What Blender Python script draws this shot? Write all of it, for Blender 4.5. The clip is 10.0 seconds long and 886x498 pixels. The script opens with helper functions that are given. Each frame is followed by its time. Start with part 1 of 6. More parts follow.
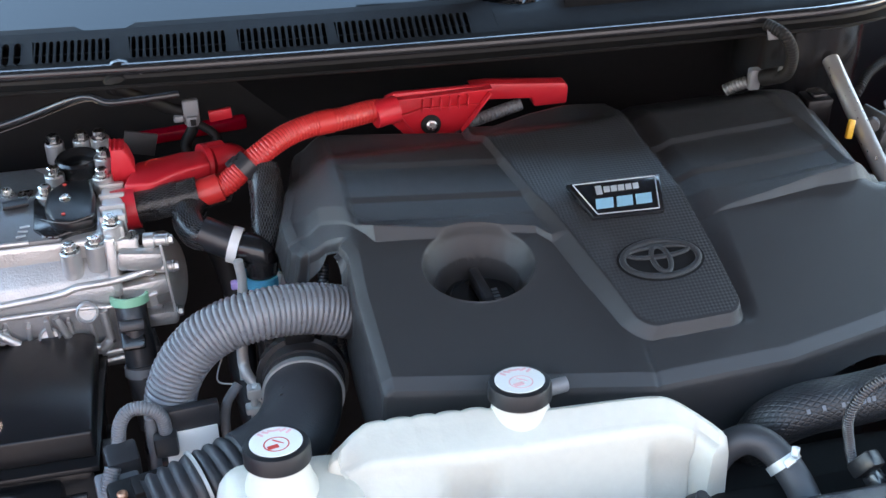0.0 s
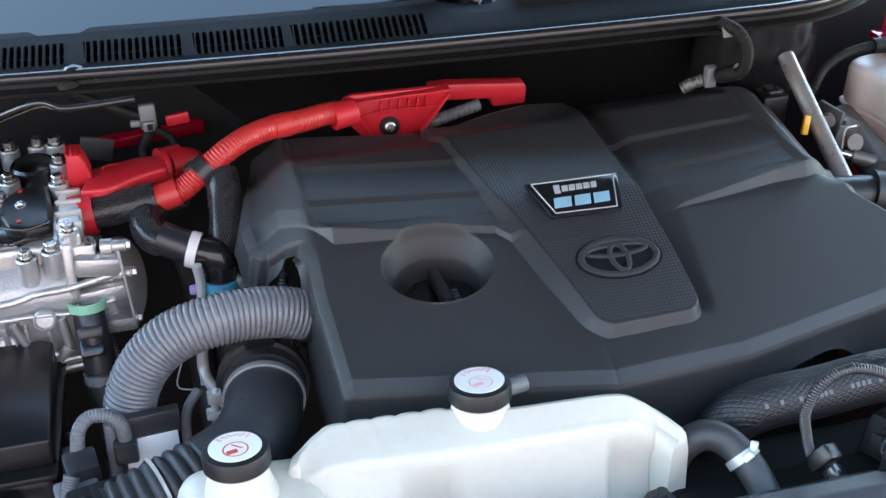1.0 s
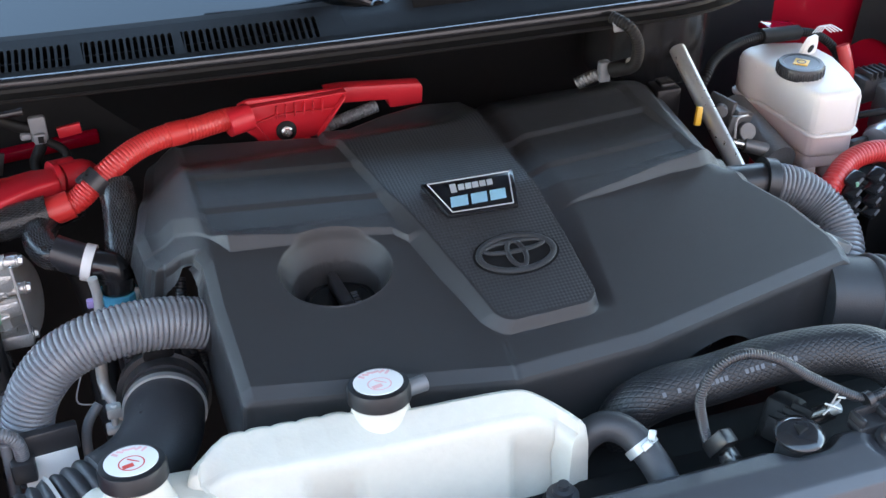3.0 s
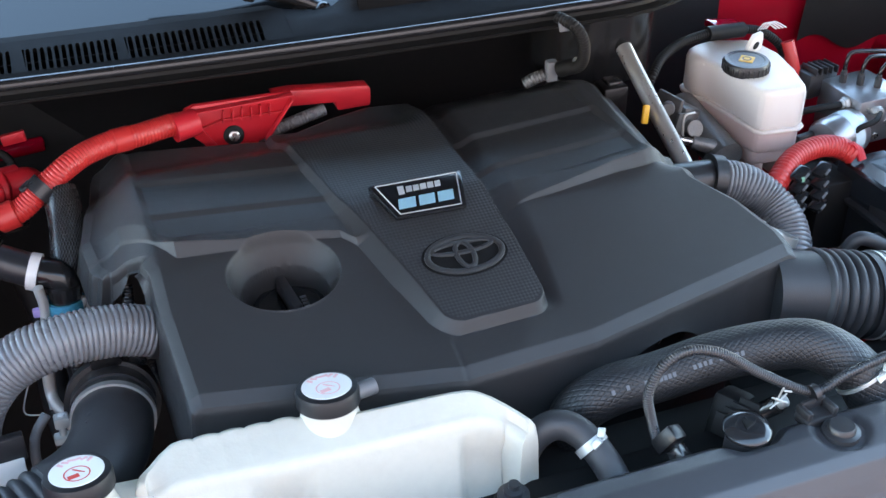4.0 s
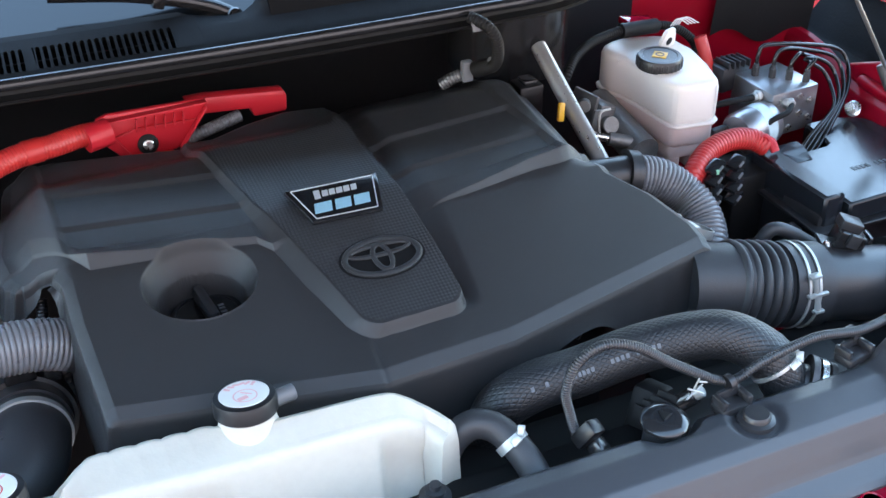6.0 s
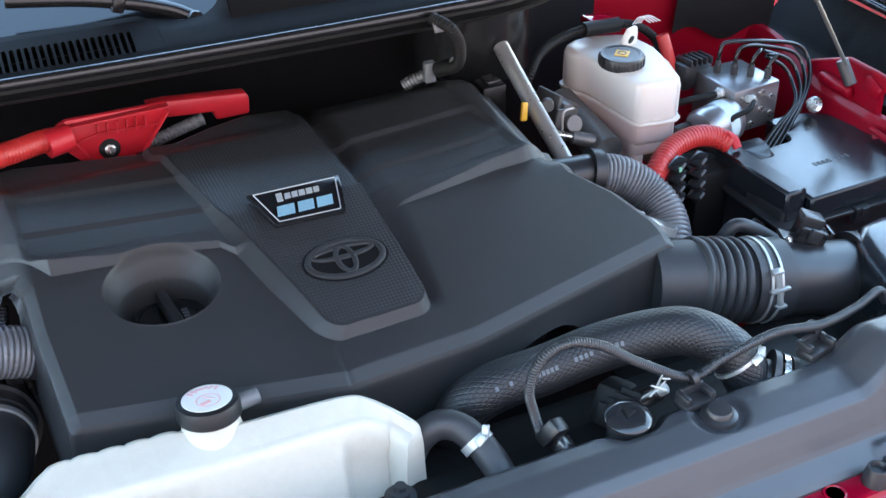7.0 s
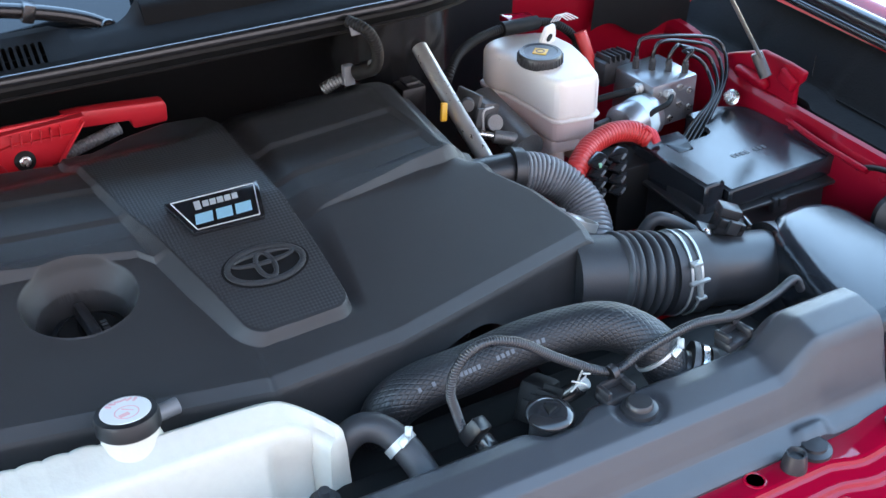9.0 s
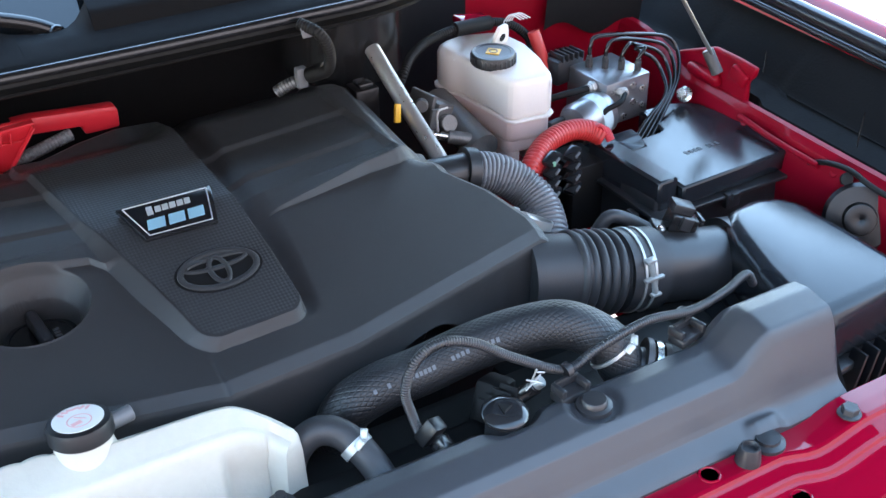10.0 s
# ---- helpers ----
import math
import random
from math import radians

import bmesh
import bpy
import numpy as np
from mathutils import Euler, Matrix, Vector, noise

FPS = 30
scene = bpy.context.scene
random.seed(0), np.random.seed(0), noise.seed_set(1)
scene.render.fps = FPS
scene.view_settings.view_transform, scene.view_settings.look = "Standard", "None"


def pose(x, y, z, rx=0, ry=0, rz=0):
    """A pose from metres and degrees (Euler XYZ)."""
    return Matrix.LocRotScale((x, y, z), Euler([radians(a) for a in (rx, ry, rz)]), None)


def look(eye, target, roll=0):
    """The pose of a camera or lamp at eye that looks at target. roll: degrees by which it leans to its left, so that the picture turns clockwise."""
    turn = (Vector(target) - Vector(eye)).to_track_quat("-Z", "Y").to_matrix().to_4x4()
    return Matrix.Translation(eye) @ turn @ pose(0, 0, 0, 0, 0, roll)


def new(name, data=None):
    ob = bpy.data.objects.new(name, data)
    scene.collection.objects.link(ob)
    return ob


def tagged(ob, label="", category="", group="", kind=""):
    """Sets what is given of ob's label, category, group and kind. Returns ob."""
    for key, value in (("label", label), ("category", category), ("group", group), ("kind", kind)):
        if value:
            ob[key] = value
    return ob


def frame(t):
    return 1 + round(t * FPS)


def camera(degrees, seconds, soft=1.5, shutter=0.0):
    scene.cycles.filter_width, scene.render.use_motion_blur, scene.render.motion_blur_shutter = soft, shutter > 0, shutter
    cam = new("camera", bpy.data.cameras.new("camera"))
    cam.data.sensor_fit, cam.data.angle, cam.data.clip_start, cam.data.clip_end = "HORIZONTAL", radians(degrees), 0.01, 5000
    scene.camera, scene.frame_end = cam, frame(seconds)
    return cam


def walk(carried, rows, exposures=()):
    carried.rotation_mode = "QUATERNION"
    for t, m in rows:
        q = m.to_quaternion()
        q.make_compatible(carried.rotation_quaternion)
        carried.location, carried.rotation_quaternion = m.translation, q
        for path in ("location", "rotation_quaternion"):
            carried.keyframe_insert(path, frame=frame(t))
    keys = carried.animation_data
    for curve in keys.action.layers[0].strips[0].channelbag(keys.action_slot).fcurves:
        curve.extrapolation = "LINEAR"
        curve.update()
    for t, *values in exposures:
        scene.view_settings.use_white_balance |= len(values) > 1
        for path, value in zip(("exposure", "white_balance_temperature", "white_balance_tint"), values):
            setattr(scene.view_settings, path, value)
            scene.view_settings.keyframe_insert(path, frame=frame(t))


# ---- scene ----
cam = camera(40.00, 10.0)
# seconds, eye in metres, turn in degrees
ROWS = [
    (0, 0.0002, 0.0001, 1.7815, 56.515, 0.062, -13.489),
    (0.5, 0.0043, -0.0006, 1.7816, 56.530, 0.037, -14.340),
    (1, 0.0099, -0.0021, 1.7811, 56.575, 0.013, -15.187),
    (1.5, 0.0163, -0.0044, 1.7815, 56.599, 0.026, -16.100),
    (2, 0.0232, -0.0064, 1.7808, 56.645, 0.033, -17.095),
    (2.5, 0.0296, -0.0082, 1.7818, 56.619, -0.001, -18.190),
    (4, 0.0511, -0.0141, 1.7816, 56.658, -0.072, -21.296),
    (4.5, 0.0567, -0.0161, 1.7803, 56.728, -0.096, -22.205),
    (5, 0.0622, -0.0190, 1.7803, 56.767, -0.074, -23.052),
    (5.5, 0.0670, -0.0211, 1.7808, 56.769, -0.086, -23.859),
    (7, 0.0818, -0.0281, 1.7830, 56.749, -0.040, -26.080),
    (7.5, 0.0866, -0.0312, 1.7833, 56.768, -0.016, -26.783),
    (8, 0.0918, -0.0340, 1.7842, 56.752, 0.015, -27.534),
    (8.5, 0.0970, -0.0367, 1.7844, 56.760, 0.034, -28.374),
    (9, 0.1027, -0.0397, 1.7852, 56.753, 0.052, -29.248),
    (9.5, 0.1085, -0.0436, 1.7853, 56.784, 0.073, -30.146),
    (10, 0.1133, -0.0463, 1.7870, 56.738, 0.043, -31.113),
]
walk(cam, [(t, pose(*p)) for t, *p in ROWS], [(0, 4.2, 9000, 34), (10, 4.2, 8400, 33)])

# ---- daylight ----
world = bpy.data.worlds.new("sky")
scene.world = world
world.use_nodes = True
wn = world.node_tree
sky = wn.nodes.new("ShaderNodeTexSky")
sky.sky_type = "NISHITA"
sky.sun_disc = False
sky.sun_elevation = radians(30)
sky.sun_rotation = radians(-14)
sky.dust_density = 0.0
sky.air_density = 1.0
sky.ozone_density = 2.5
clear = wn.nodes.new("ShaderNodeHueSaturation")
clear.inputs["Hue"].default_value, clear.inputs["Saturation"].default_value, clear.inputs["Value"].default_value = 0.479, 1.12, 1.25
wn.links.new(sky.outputs["Color"], clear.inputs["Color"])
wn.links.new(clear.outputs["Color"], wn.nodes["Background"].inputs["Color"])
wn.nodes["Background"].inputs["Strength"].default_value = 0.15
sun = new("sun", bpy.data.lights.new("sun", "SUN"))
sun.data.energy, sun.data.angle, sun.data.color = 4.2, radians(0.6), (1.0, 0.975, 0.945)
sun.matrix_world = look((-2.095, 8.403, 5.0), (0, 0, 0))


# ---- materials ----
def mat(name, color, rough=0.5, metal=0.0, grain=0.0, grain_scale=900.0, stain=0.12, stain_scale=14.0, coat=0.0, spec=0.5,
        rough_var=0.08, transmission=0.0, sss=0.0):
    """A painted, moulded or metal surface: base colour broken by soft stains, with fine grain in the relief."""
    m = bpy.data.materials.new(name)
    m.use_nodes = True
    t, b = m.node_tree, m.node_tree.nodes["Principled BSDF"]
    co = t.nodes.new("ShaderNodeTexCoord")
    n1 = t.nodes.new("ShaderNodeTexNoise")
    n1.inputs["Scale"].default_value, n1.inputs["Detail"].default_value = stain_scale, 6
    t.links.new(co.outputs["Object"], n1.inputs["Vector"])
    mix = t.nodes.new("ShaderNodeMix")
    mix.data_type = "RGBA"
    c = Vector(color)
    mix.inputs["A"].default_value = (*(c * (1 - stain)), 1)
    mix.inputs["B"].default_value = (*[min(1, v) for v in c * (1 + stain)], 1)
    t.links.new(n1.outputs["Fac"], mix.inputs["Factor"])
    t.links.new(mix.outputs["Result"], b.inputs["Base Color"])
    rr = t.nodes.new("ShaderNodeMapRange")
    rr.inputs["To Min"].default_value, rr.inputs["To Max"].default_value = max(0.02, rough - rough_var), min(1, rough + rough_var)
    n3 = t.nodes.new("ShaderNodeTexNoise")
    n3.inputs["Scale"].default_value, n3.inputs["Detail"].default_value = stain_scale * 5, 4
    t.links.new(co.outputs["Object"], n3.inputs["Vector"])
    t.links.new(n3.outputs["Fac"], rr.inputs["Value"])
    t.links.new(rr.outputs["Result"], b.inputs["Roughness"])
    b.inputs["Metallic"].default_value = metal
    b.inputs["Coat Weight"].default_value = coat
    b.inputs["Coat Roughness"].default_value = 0.035
    b.inputs["Specular IOR Level"].default_value = spec
    b.inputs["Transmission Weight"].default_value = transmission
    if sss:
        b.inputs["Subsurface Weight"].default_value = sss
        b.inputs["Subsurface Radius"].default_value = (0.02, 0.018, 0.015)
    if grain:
        n2 = t.nodes.new("ShaderNodeTexNoise")
        n2.inputs["Scale"].default_value, n2.inputs["Detail"].default_value = grain_scale, 3
        t.links.new(co.outputs["Object"], n2.inputs["Vector"])
        bump = t.nodes.new("ShaderNodeBump")
        bump.inputs["Strength"].default_value, bump.inputs["Distance"].default_value = grain, 0.0006
        t.links.new(n2.outputs["Fac"], bump.inputs["Height"])
        t.links.new(bump.outputs["Normal"], b.inputs["Normal"])
    return m


def woven(name, c1, c2, rough, period, height, metal=0.0, threads=False, skew=1.0, cells=False):
    """A surface with a crossed diagonal weave, its relief in the bump."""
    m = mat(name, c1, rough, metal)
    t, b = m.node_tree, m.node_tree.nodes["Principled BSDF"]
    co = t.nodes.new("ShaderNodeUVMap")
    sep = t.nodes.new("ShaderNodeSeparateXYZ")
    t.links.new(co.outputs["UV"], sep.inputs["Vector"])
    waves = []
    for op in ("ADD", "SUBTRACT"):
        lean = t.nodes.new("ShaderNodeMath")
        lean.operation = "MULTIPLY"
        lean.inputs[1].default_value = skew
        t.links.new(sep.outputs["X"], lean.inputs[0])
        s = t.nodes.new("ShaderNodeMath")
        s.operation = op
        t.links.new(lean.outputs[0], s.inputs[0])
        t.links.new(sep.outputs["Y"], s.inputs[1])
        k = t.nodes.new("ShaderNodeMath")
        k.operation = "MULTIPLY"
        k.inputs[1].default_value = 2 * math.pi / period
        t.links.new(s.outputs[0], k.inputs[0])
        w = t.nodes.new("ShaderNodeMath")
        w.operation = "SINE"
        t.links.new(k.outputs[0], w.inputs[0])
        if cells:
            bulge = t.nodes.new("ShaderNodeMath")
            bulge.operation = "ABSOLUTE"
            t.links.new(w.outputs[0], bulge.inputs[0])
            w = bulge
        waves.append(w)
    mul = t.nodes.new("ShaderNodeMath")
    mul.operation = "MAXIMUM" if threads else "MINIMUM" if cells else "MULTIPLY"
    t.links.new(waves[0].outputs[0], mul.inputs[0])
    t.links.new(waves[1].outputs[0], mul.inputs[1])
    ramp = t.nodes.new("ShaderNodeMapRange")
    ramp.inputs["From Min"].default_value, ramp.inputs["From Max"].default_value = (0.90, 1.0) if threads else (0.0, 0.7) if cells else (-0.6, 0.6)
    t.links.new(mul.outputs[0], ramp.inputs["Value"])
    mix = t.nodes.new("ShaderNodeMix")
    mix.data_type = "RGBA"
    mix.inputs["A"].default_value, mix.inputs["B"].default_value = (*c1, 1), (*c2, 1)
    t.links.new(ramp.outputs["Result"], mix.inputs["Factor"])
    t.links.new(mix.outputs["Result"], b.inputs["Base Color"])
    bump = t.nodes.new("ShaderNodeBump")
    bump.inputs["Strength"].default_value, bump.inputs["Distance"].default_value = 1.0, height
    t.links.new(ramp.outputs["Result"], bump.inputs["Height"])
    t.links.new(bump.outputs["Normal"], b.inputs["Normal"])
    return m


COVER = mat("cover_plastic", (0.0235, 0.0235, 0.025), 0.40, grain=0.6, grain_scale=1500, stain=0.10, spec=0.38)
COWL = mat("cowl_plastic", (0.005, 0.005, 0.0055), 0.66, grain=0.5, grain_scale=1200, stain=0.12, spec=0.08)
WEAVE = woven("weave_plastic", (0.017, 0.0175, 0.019), (0.030, 0.031, 0.034), 0.42, 0.0074, 0.0003)
BLACK = mat("black_plastic", (0.018, 0.018, 0.02), 0.38, grain=0.25, grain_scale=700)
GLOSSY = mat("gloss_black_plastic", (0.010, 0.010, 0.011), 0.2, grain=0.1, grain_scale=500)
RUBBER = mat("black_rubber", (0.022, 0.023, 0.026), 0.5, grain=0.3, grain_scale=600)
HOSEWEAVE = woven("woven_hose", (0.006, 0.0066, 0.008), (0.012, 0.0135, 0.016), 0.42, 0.0115, 0.00036, skew=0.8, cells=True)
BRAID = woven("braided_sleeve", (0.005, 0.005, 0.006), (0.11, 0.11, 0.115), 0.26, 0.0030, 0.0004, threads=True, skew=0.4)
GREY = mat("grey_corrugated", (0.135, 0.138, 0.148), 0.29, grain=0.15, grain_scale=500)
CABLEGREY = mat("grey_conduit", (0.017, 0.018, 0.021), 0.3, grain=0.15)
ORANGE = mat("orange_conduit", (0.50, 0.026, 0.024), 0.38, grain=0.1, stain=0.08)
REDPLAST = mat("red_plastic", (0.53, 0.016, 0.025), 0.42, grain=0.2, grain_scale=500, stain=0.08)
REDBAY = mat("red_bay_paint", (0.25, 0.003, 0.012), 0.42, coat=0.10, stain=0.08, spec=0.10)
REDBODY = mat("red_body_paint", (0.27, 0.002, 0.014), 0.5, coat=0.7, stain=0.06, spec=0.0)
WHITE = mat("white_polyethylene", (0.466, 0.438, 0.382), 0.42, grain=0.45, grain_scale=260, stain=0.07, stain_scale=110, sss=0.25)
MILKY = mat("milky_polyethylene", (0.66, 0.60, 0.565), 0.36, grain=0.2, grain_scale=200, stain=0.07, sss=0.3)
ALU = mat("cast_aluminium", (0.52, 0.515, 0.505), 0.34, metal=0.75, grain=0.9, grain_scale=420, stain=0.22, stain_scale=30)
STEEL = mat("zinc_steel", (0.62, 0.62, 0.60), 0.28, metal=1.0, grain=0.1, stain=0.15, stain_scale=60)
DARKSTEEL = mat("dark_metal", (0.06, 0.06, 0.062), 0.5, metal=0.6, grain=0.6, grain_scale=300)
PIPE = mat("dull_aluminium_pipe", (0.50, 0.49, 0.47), 0.45, metal=0.45, stain=0.25, stain_scale=25)
# Near-black for black parts; in the gaps it paints their shade
BLACKANDSHADE = mat("near_black_and_gap_shade", (0.006, 0.006, 0.0065), 0.6, grain=0.2, spec=0.2)
WHITECAP = mat("white_label", (0.62, 0.60, 0.585), 0.4, stain=0.03)
REDINK = mat("red_ink", (0.62, 0.05, 0.035), 0.45)
PINK = mat("faded_red_ink", (0.72, 0.36, 0.36), 0.45)
YELLOW = mat("yellow_plastic", (0.62, 0.30, 0.02), 0.4)
BLUEP = mat("blue_plastic", (0.0, 0.24, 0.36), 0.35)
GREEN = mat("green_plastic", (0.16, 0.45, 0.30), 0.4)
PURPLE = mat("lilac_plastic", (0.36, 0.25, 0.50), 0.4)
CHROME = mat("badge_silver", (0.42, 0.44, 0.46), 0.3, metal=0.3)
SKYBLUE = mat("badge_blue", (0.16, 0.36, 0.45), 0.35)
BADGEBLACK = mat("badge_black", (0.008, 0.009, 0.011), 0.12)
CONDUITPALE = mat("pale_grey_conduit", (0.115, 0.118, 0.125), 0.32, grain=0.15)
GREYPLAST = mat("mid_grey_plastic", (0.13, 0.134, 0.142), 0.42, grain=0.15)
GLASSDARK = mat("windscreen_glass", (0.004, 0.005, 0.006), 0.03, coat=0.45, stain=0.02, spec=0.3)
GLASSDARK.node_tree.nodes["Principled BSDF"].inputs["Coat IOR"].default_value = 1.5
CLAMP = mat("pale_zinc", (0.40, 0.41, 0.40), 0.42, metal=0.6, stain=0.15, stain_scale=60)
CAPBLACK = mat("black_cap_plastic", (0.009, 0.0095, 0.011), 0.42, grain=0.2, grain_scale=500, spec=0.4)
FAINT = mat("faint_print", (0.085, 0.10, 0.115), 0.5)
SEAL = mat("rubber_seal", (0.010, 0.011, 0.013), 0.24, stain=0.1, spec=0.6)
SEALGLOSS = mat("glossy_rubber_seal", (0.014, 0.015, 0.018), 0.2, stain=0.1)
COPPER = mat("coppery_screw", (0.55, 0.25, 0.16), 0.35, metal=0.8)
MILKYLOW = mat("milky_polyethylene_with_fluid", (0.56, 0.42, 0.40), 0.4, grain=0.1, grain_scale=300, stain=0.08, sss=0.3)
ALUSMOOTH = mat("machined_aluminium", (0.34, 0.345, 0.36), 0.34, metal=0.85, grain=0.2, grain_scale=250, stain=0.08)
LIDMETAL = mat("grey_coated_lid", (0.16, 0.165, 0.17), 0.42, metal=0.5, grain=0.7, grain_scale=420, stain=0.15, stain_scale=30)
BRIGHT = mat("bright_aluminium_pipe", (0.54, 0.53, 0.51), 0.30, metal=0.75, stain=0.05, stain_scale=30, rough_var=0.08)
ALUDULL = mat("dull_cast_aluminium", (0.42, 0.42, 0.42), 0.44, metal=0.6, grain=0.9, grain_scale=420, stain=0.2, stain_scale=30)
ALUDARK = mat("dark_cast_aluminium", (0.15, 0.15, 0.15), 0.45, metal=0.6, grain=0.9, grain_scale=420, stain=0.25, stain_scale=30)
SHEETMETAL = mat("bare_sheet_metal", (0.72, 0.72, 0.70), 0.45, metal=0.35, stain=0.08, stain_scale=30)
SKYTAG = mat("pale_blue_label", (0.45, 0.60, 0.64), 0.35)
LIDGLOSS = mat("satin_black_lid", (0.012, 0.014, 0.017), 0.19, grain=0.10, grain_scale=900, stain=0.15, rough_var=0.05, spec=0.36)
BOXBLACK = mat("deep_black_plastic", (0.006, 0.006, 0.007), 0.34, grain=0.15, grain_scale=600, spec=0.35)
PLUGGLOSS = mat("gloss_black_plug", (0.015, 0.016, 0.018), 0.15)
PANEL = mat("satin_black_panel", (0.034, 0.036, 0.041), 0.38, grain=0.35, grain_scale=1500, stain=0.1)
LINER = mat("black_liner", (0.0045, 0.0045, 0.005), 0.65, grain=0.5, grain_scale=300, spec=0.06)
DARKGROUND = mat("darkened_ground", (0.060, 0.060, 0.061), 0.9, grain=1.0, grain_scale=120, stain=0.2, stain_scale=3)
CONCRETE = mat("pale_concrete", (0.40, 0.39, 0.375), 0.85, grain=0.9, grain_scale=140, stain=0.18, stain_scale=3)
# Blue-grey of the added wall, picked to cool what it reflects
LIGHTCUTWALL = mat("light_cutting_wall", (0.072, 0.086, 0.104), 0.85, grain=0.8, grain_scale=60, stain=0.06, stain_scale=2)


# ---- shape helpers ----
def part(name, geo, material, parent=None, label="", smooth=True, sharp=38):
    """Links (verts, faces) or a bmesh as one mesh object under its thing."""
    me = bpy.data.meshes.new(name)
    if isinstance(geo, bmesh.types.BMesh):
        geo.to_mesh(me)
        geo.free()
    else:
        me.from_pydata([tuple(v) for v in geo[0]], [], [tuple(f) for f in geo[1]])
        if len(geo) > 2 and geo[2] is not None:
            lay = me.uv_layers.new(name="UVMap")
            for loop in me.loops:
                lay.data[loop.index].uv = geo[2][loop.vertex_index]
    me.materials.append(material)
    ob = new(name, me)
    if smooth:
        me.polygons.foreach_set("use_smooth", [True] * len(me.polygons))
        me.set_sharp_from_angle(angle=radians(sharp))
    if parent:
        ob.parent = parent
    if label:
        ob["label"] = label
    return ob


def thing(name, label, category, group="", kind=""):
    ob = new(name)
    ob.empty_display_size = 0.02
    return tagged(ob, label, category, group, kind)


def joined(*geos):
    """Several (verts, faces) as one."""
    vs, fs = [], []
    for g in geos:
        k = len(vs)
        vs += [tuple(v) for v in g[0]]
        fs += [tuple(i + k for i in f) for f in g[1]]
    return vs, fs


def bm_geo(bm):
    bm.verts.ensure_lookup_table()
    bm.verts.index_update()
    g = [tuple(v.co) for v in bm.verts], [tuple(v.index for v in f.verts) for f in bm.faces]
    bm.free()
    return g


def box(c, s, bevel=0.003, rot=(0, 0, 0), seg=2, taper=1.0):
    """A bevelled box: centre, size, turn in degrees; taper narrows its top."""
    bm = bmesh.new()
    bmesh.ops.create_cube(bm, size=1.0)
    for v in bm.verts:
        k = taper if v.co.z > 0 else 1.0
        v.co = Vector((v.co.x * s[0] * k, v.co.y * s[1] * k, v.co.z * s[2]))
    if bevel:
        bmesh.ops.bevel(bm, geom=bm.edges[:], offset=min(bevel, min(s) * 0.45), segments=seg, affect="EDGES", profile=0.5)
    bm.transform(pose(*c, *rot))
    return bm_geo(bm)


def prism(outline, z0, z1, bevel=0.003, seg=2, m=None):
    """An outline in x, y raised from z0 to z1 with rounded rims; m places it."""
    bm = bmesh.new()
    lo = [bm.verts.new((x, y, z0)) for x, y in outline]
    hi = [bm.verts.new((x, y, z1)) for x, y in outline]
    n = len(outline)
    bm.faces.new(lo[::-1])
    bm.faces.new(hi)
    for i in range(n):
        bm.faces.new((lo[i], lo[(i + 1) % n], hi[(i + 1) % n], hi[i]))
    bmesh.ops.recalc_face_normals(bm, faces=bm.faces[:])
    if bevel:
        bmesh.ops.bevel(bm, geom=bm.edges[:], offset=bevel, segments=seg, affect="EDGES", profile=0.5)
    if m is not None:
        bm.transform(m)
    return bm_geo(bm)


def spline(points, step):
    """A smooth line through the points, as evenly spaced places."""
    p = [Vector(q) for q in points]
    p = [2 * p[0] - p[1]] + p + [2 * p[-1] - p[-2]]
    fine = []
    for a, b, c, d in zip(p, p[1:], p[2:], p[3:]):
        for i in range(24):
            t = i / 24
            fine.append(0.5 * (2 * b + (c - a) * t + (2 * a - 5 * b + 4 * c - d) * t * t + (3 * b - a - 3 * c + d) * t ** 3))
    fine.append(p[-2])
    out, run, total = [fine[0]], 0.0, sum((q - r).length for q, r in zip(fine, fine[1:]))
    count = max(2, round(total / step))
    gap = total / count
    for q, r in zip(fine, fine[1:]):
        leg = (r - q).length
        while leg and run + leg >= gap * len(out) and len(out) <= count:
            out.append(q.lerp(r, (gap * len(out) - run) / leg))
        run += leg
    if len(out) <= count:
        out.append(fine[-1])
    return out, gap


def tube(points, r, sides=20, step=0.004, radius=None, caps=True, hollow=0.0):
    """A pipe along a smooth line; radius(s, total) gives its swelling at s metres along it."""
    line, gap = spline(points, step)
    total = gap * (len(line) - 1)
    tang = [(line[min(i + 1, len(line) - 1)] - line[max(i - 1, 0)]).normalized() for i in range(len(line))]
    side = tang[0].orthogonal().normalized()
    vs, fs, uv = [], [], []
    for i, (q, t) in enumerate(zip(line, tang)):
        side = (side - t * side.dot(t)).normalized()
        up = t.cross(side)
        k = radius(i * gap, total) if radius else r
        for j in range(sides):
            a = 2 * math.pi * j / sides
            vs.append(q + (side * math.cos(a) + up * math.sin(a)) * k)
            uv.append((i * gap, abs(2 * j / sides - 1) * math.pi * r))
    for i in range(len(line) - 1):
        for j in range(sides):
            k = (j + 1) % sides
            fs.append((i * sides + j, i * sides + k, (i + 1) * sides + k, (i + 1) * sides + j))
    if caps:
        fs.append(tuple(range(sides))[::-1])
        fs.append(tuple(range((len(line) - 1) * sides, len(line) * sides)))
    return vs, fs, uv


def corrugated(points, r, pitch=0.006, depth=0.0025, sides=28, plain=0.0):
    """A ribbed conduit: round ribs with narrow grooves."""
    def swell(s, total):
        if s < plain or s > total - plain:
            return r
        return r - depth * (1 - abs(math.sin(math.pi * s / pitch)) ** 0.6)
    return tube(points, r, sides, pitch / 6, swell)


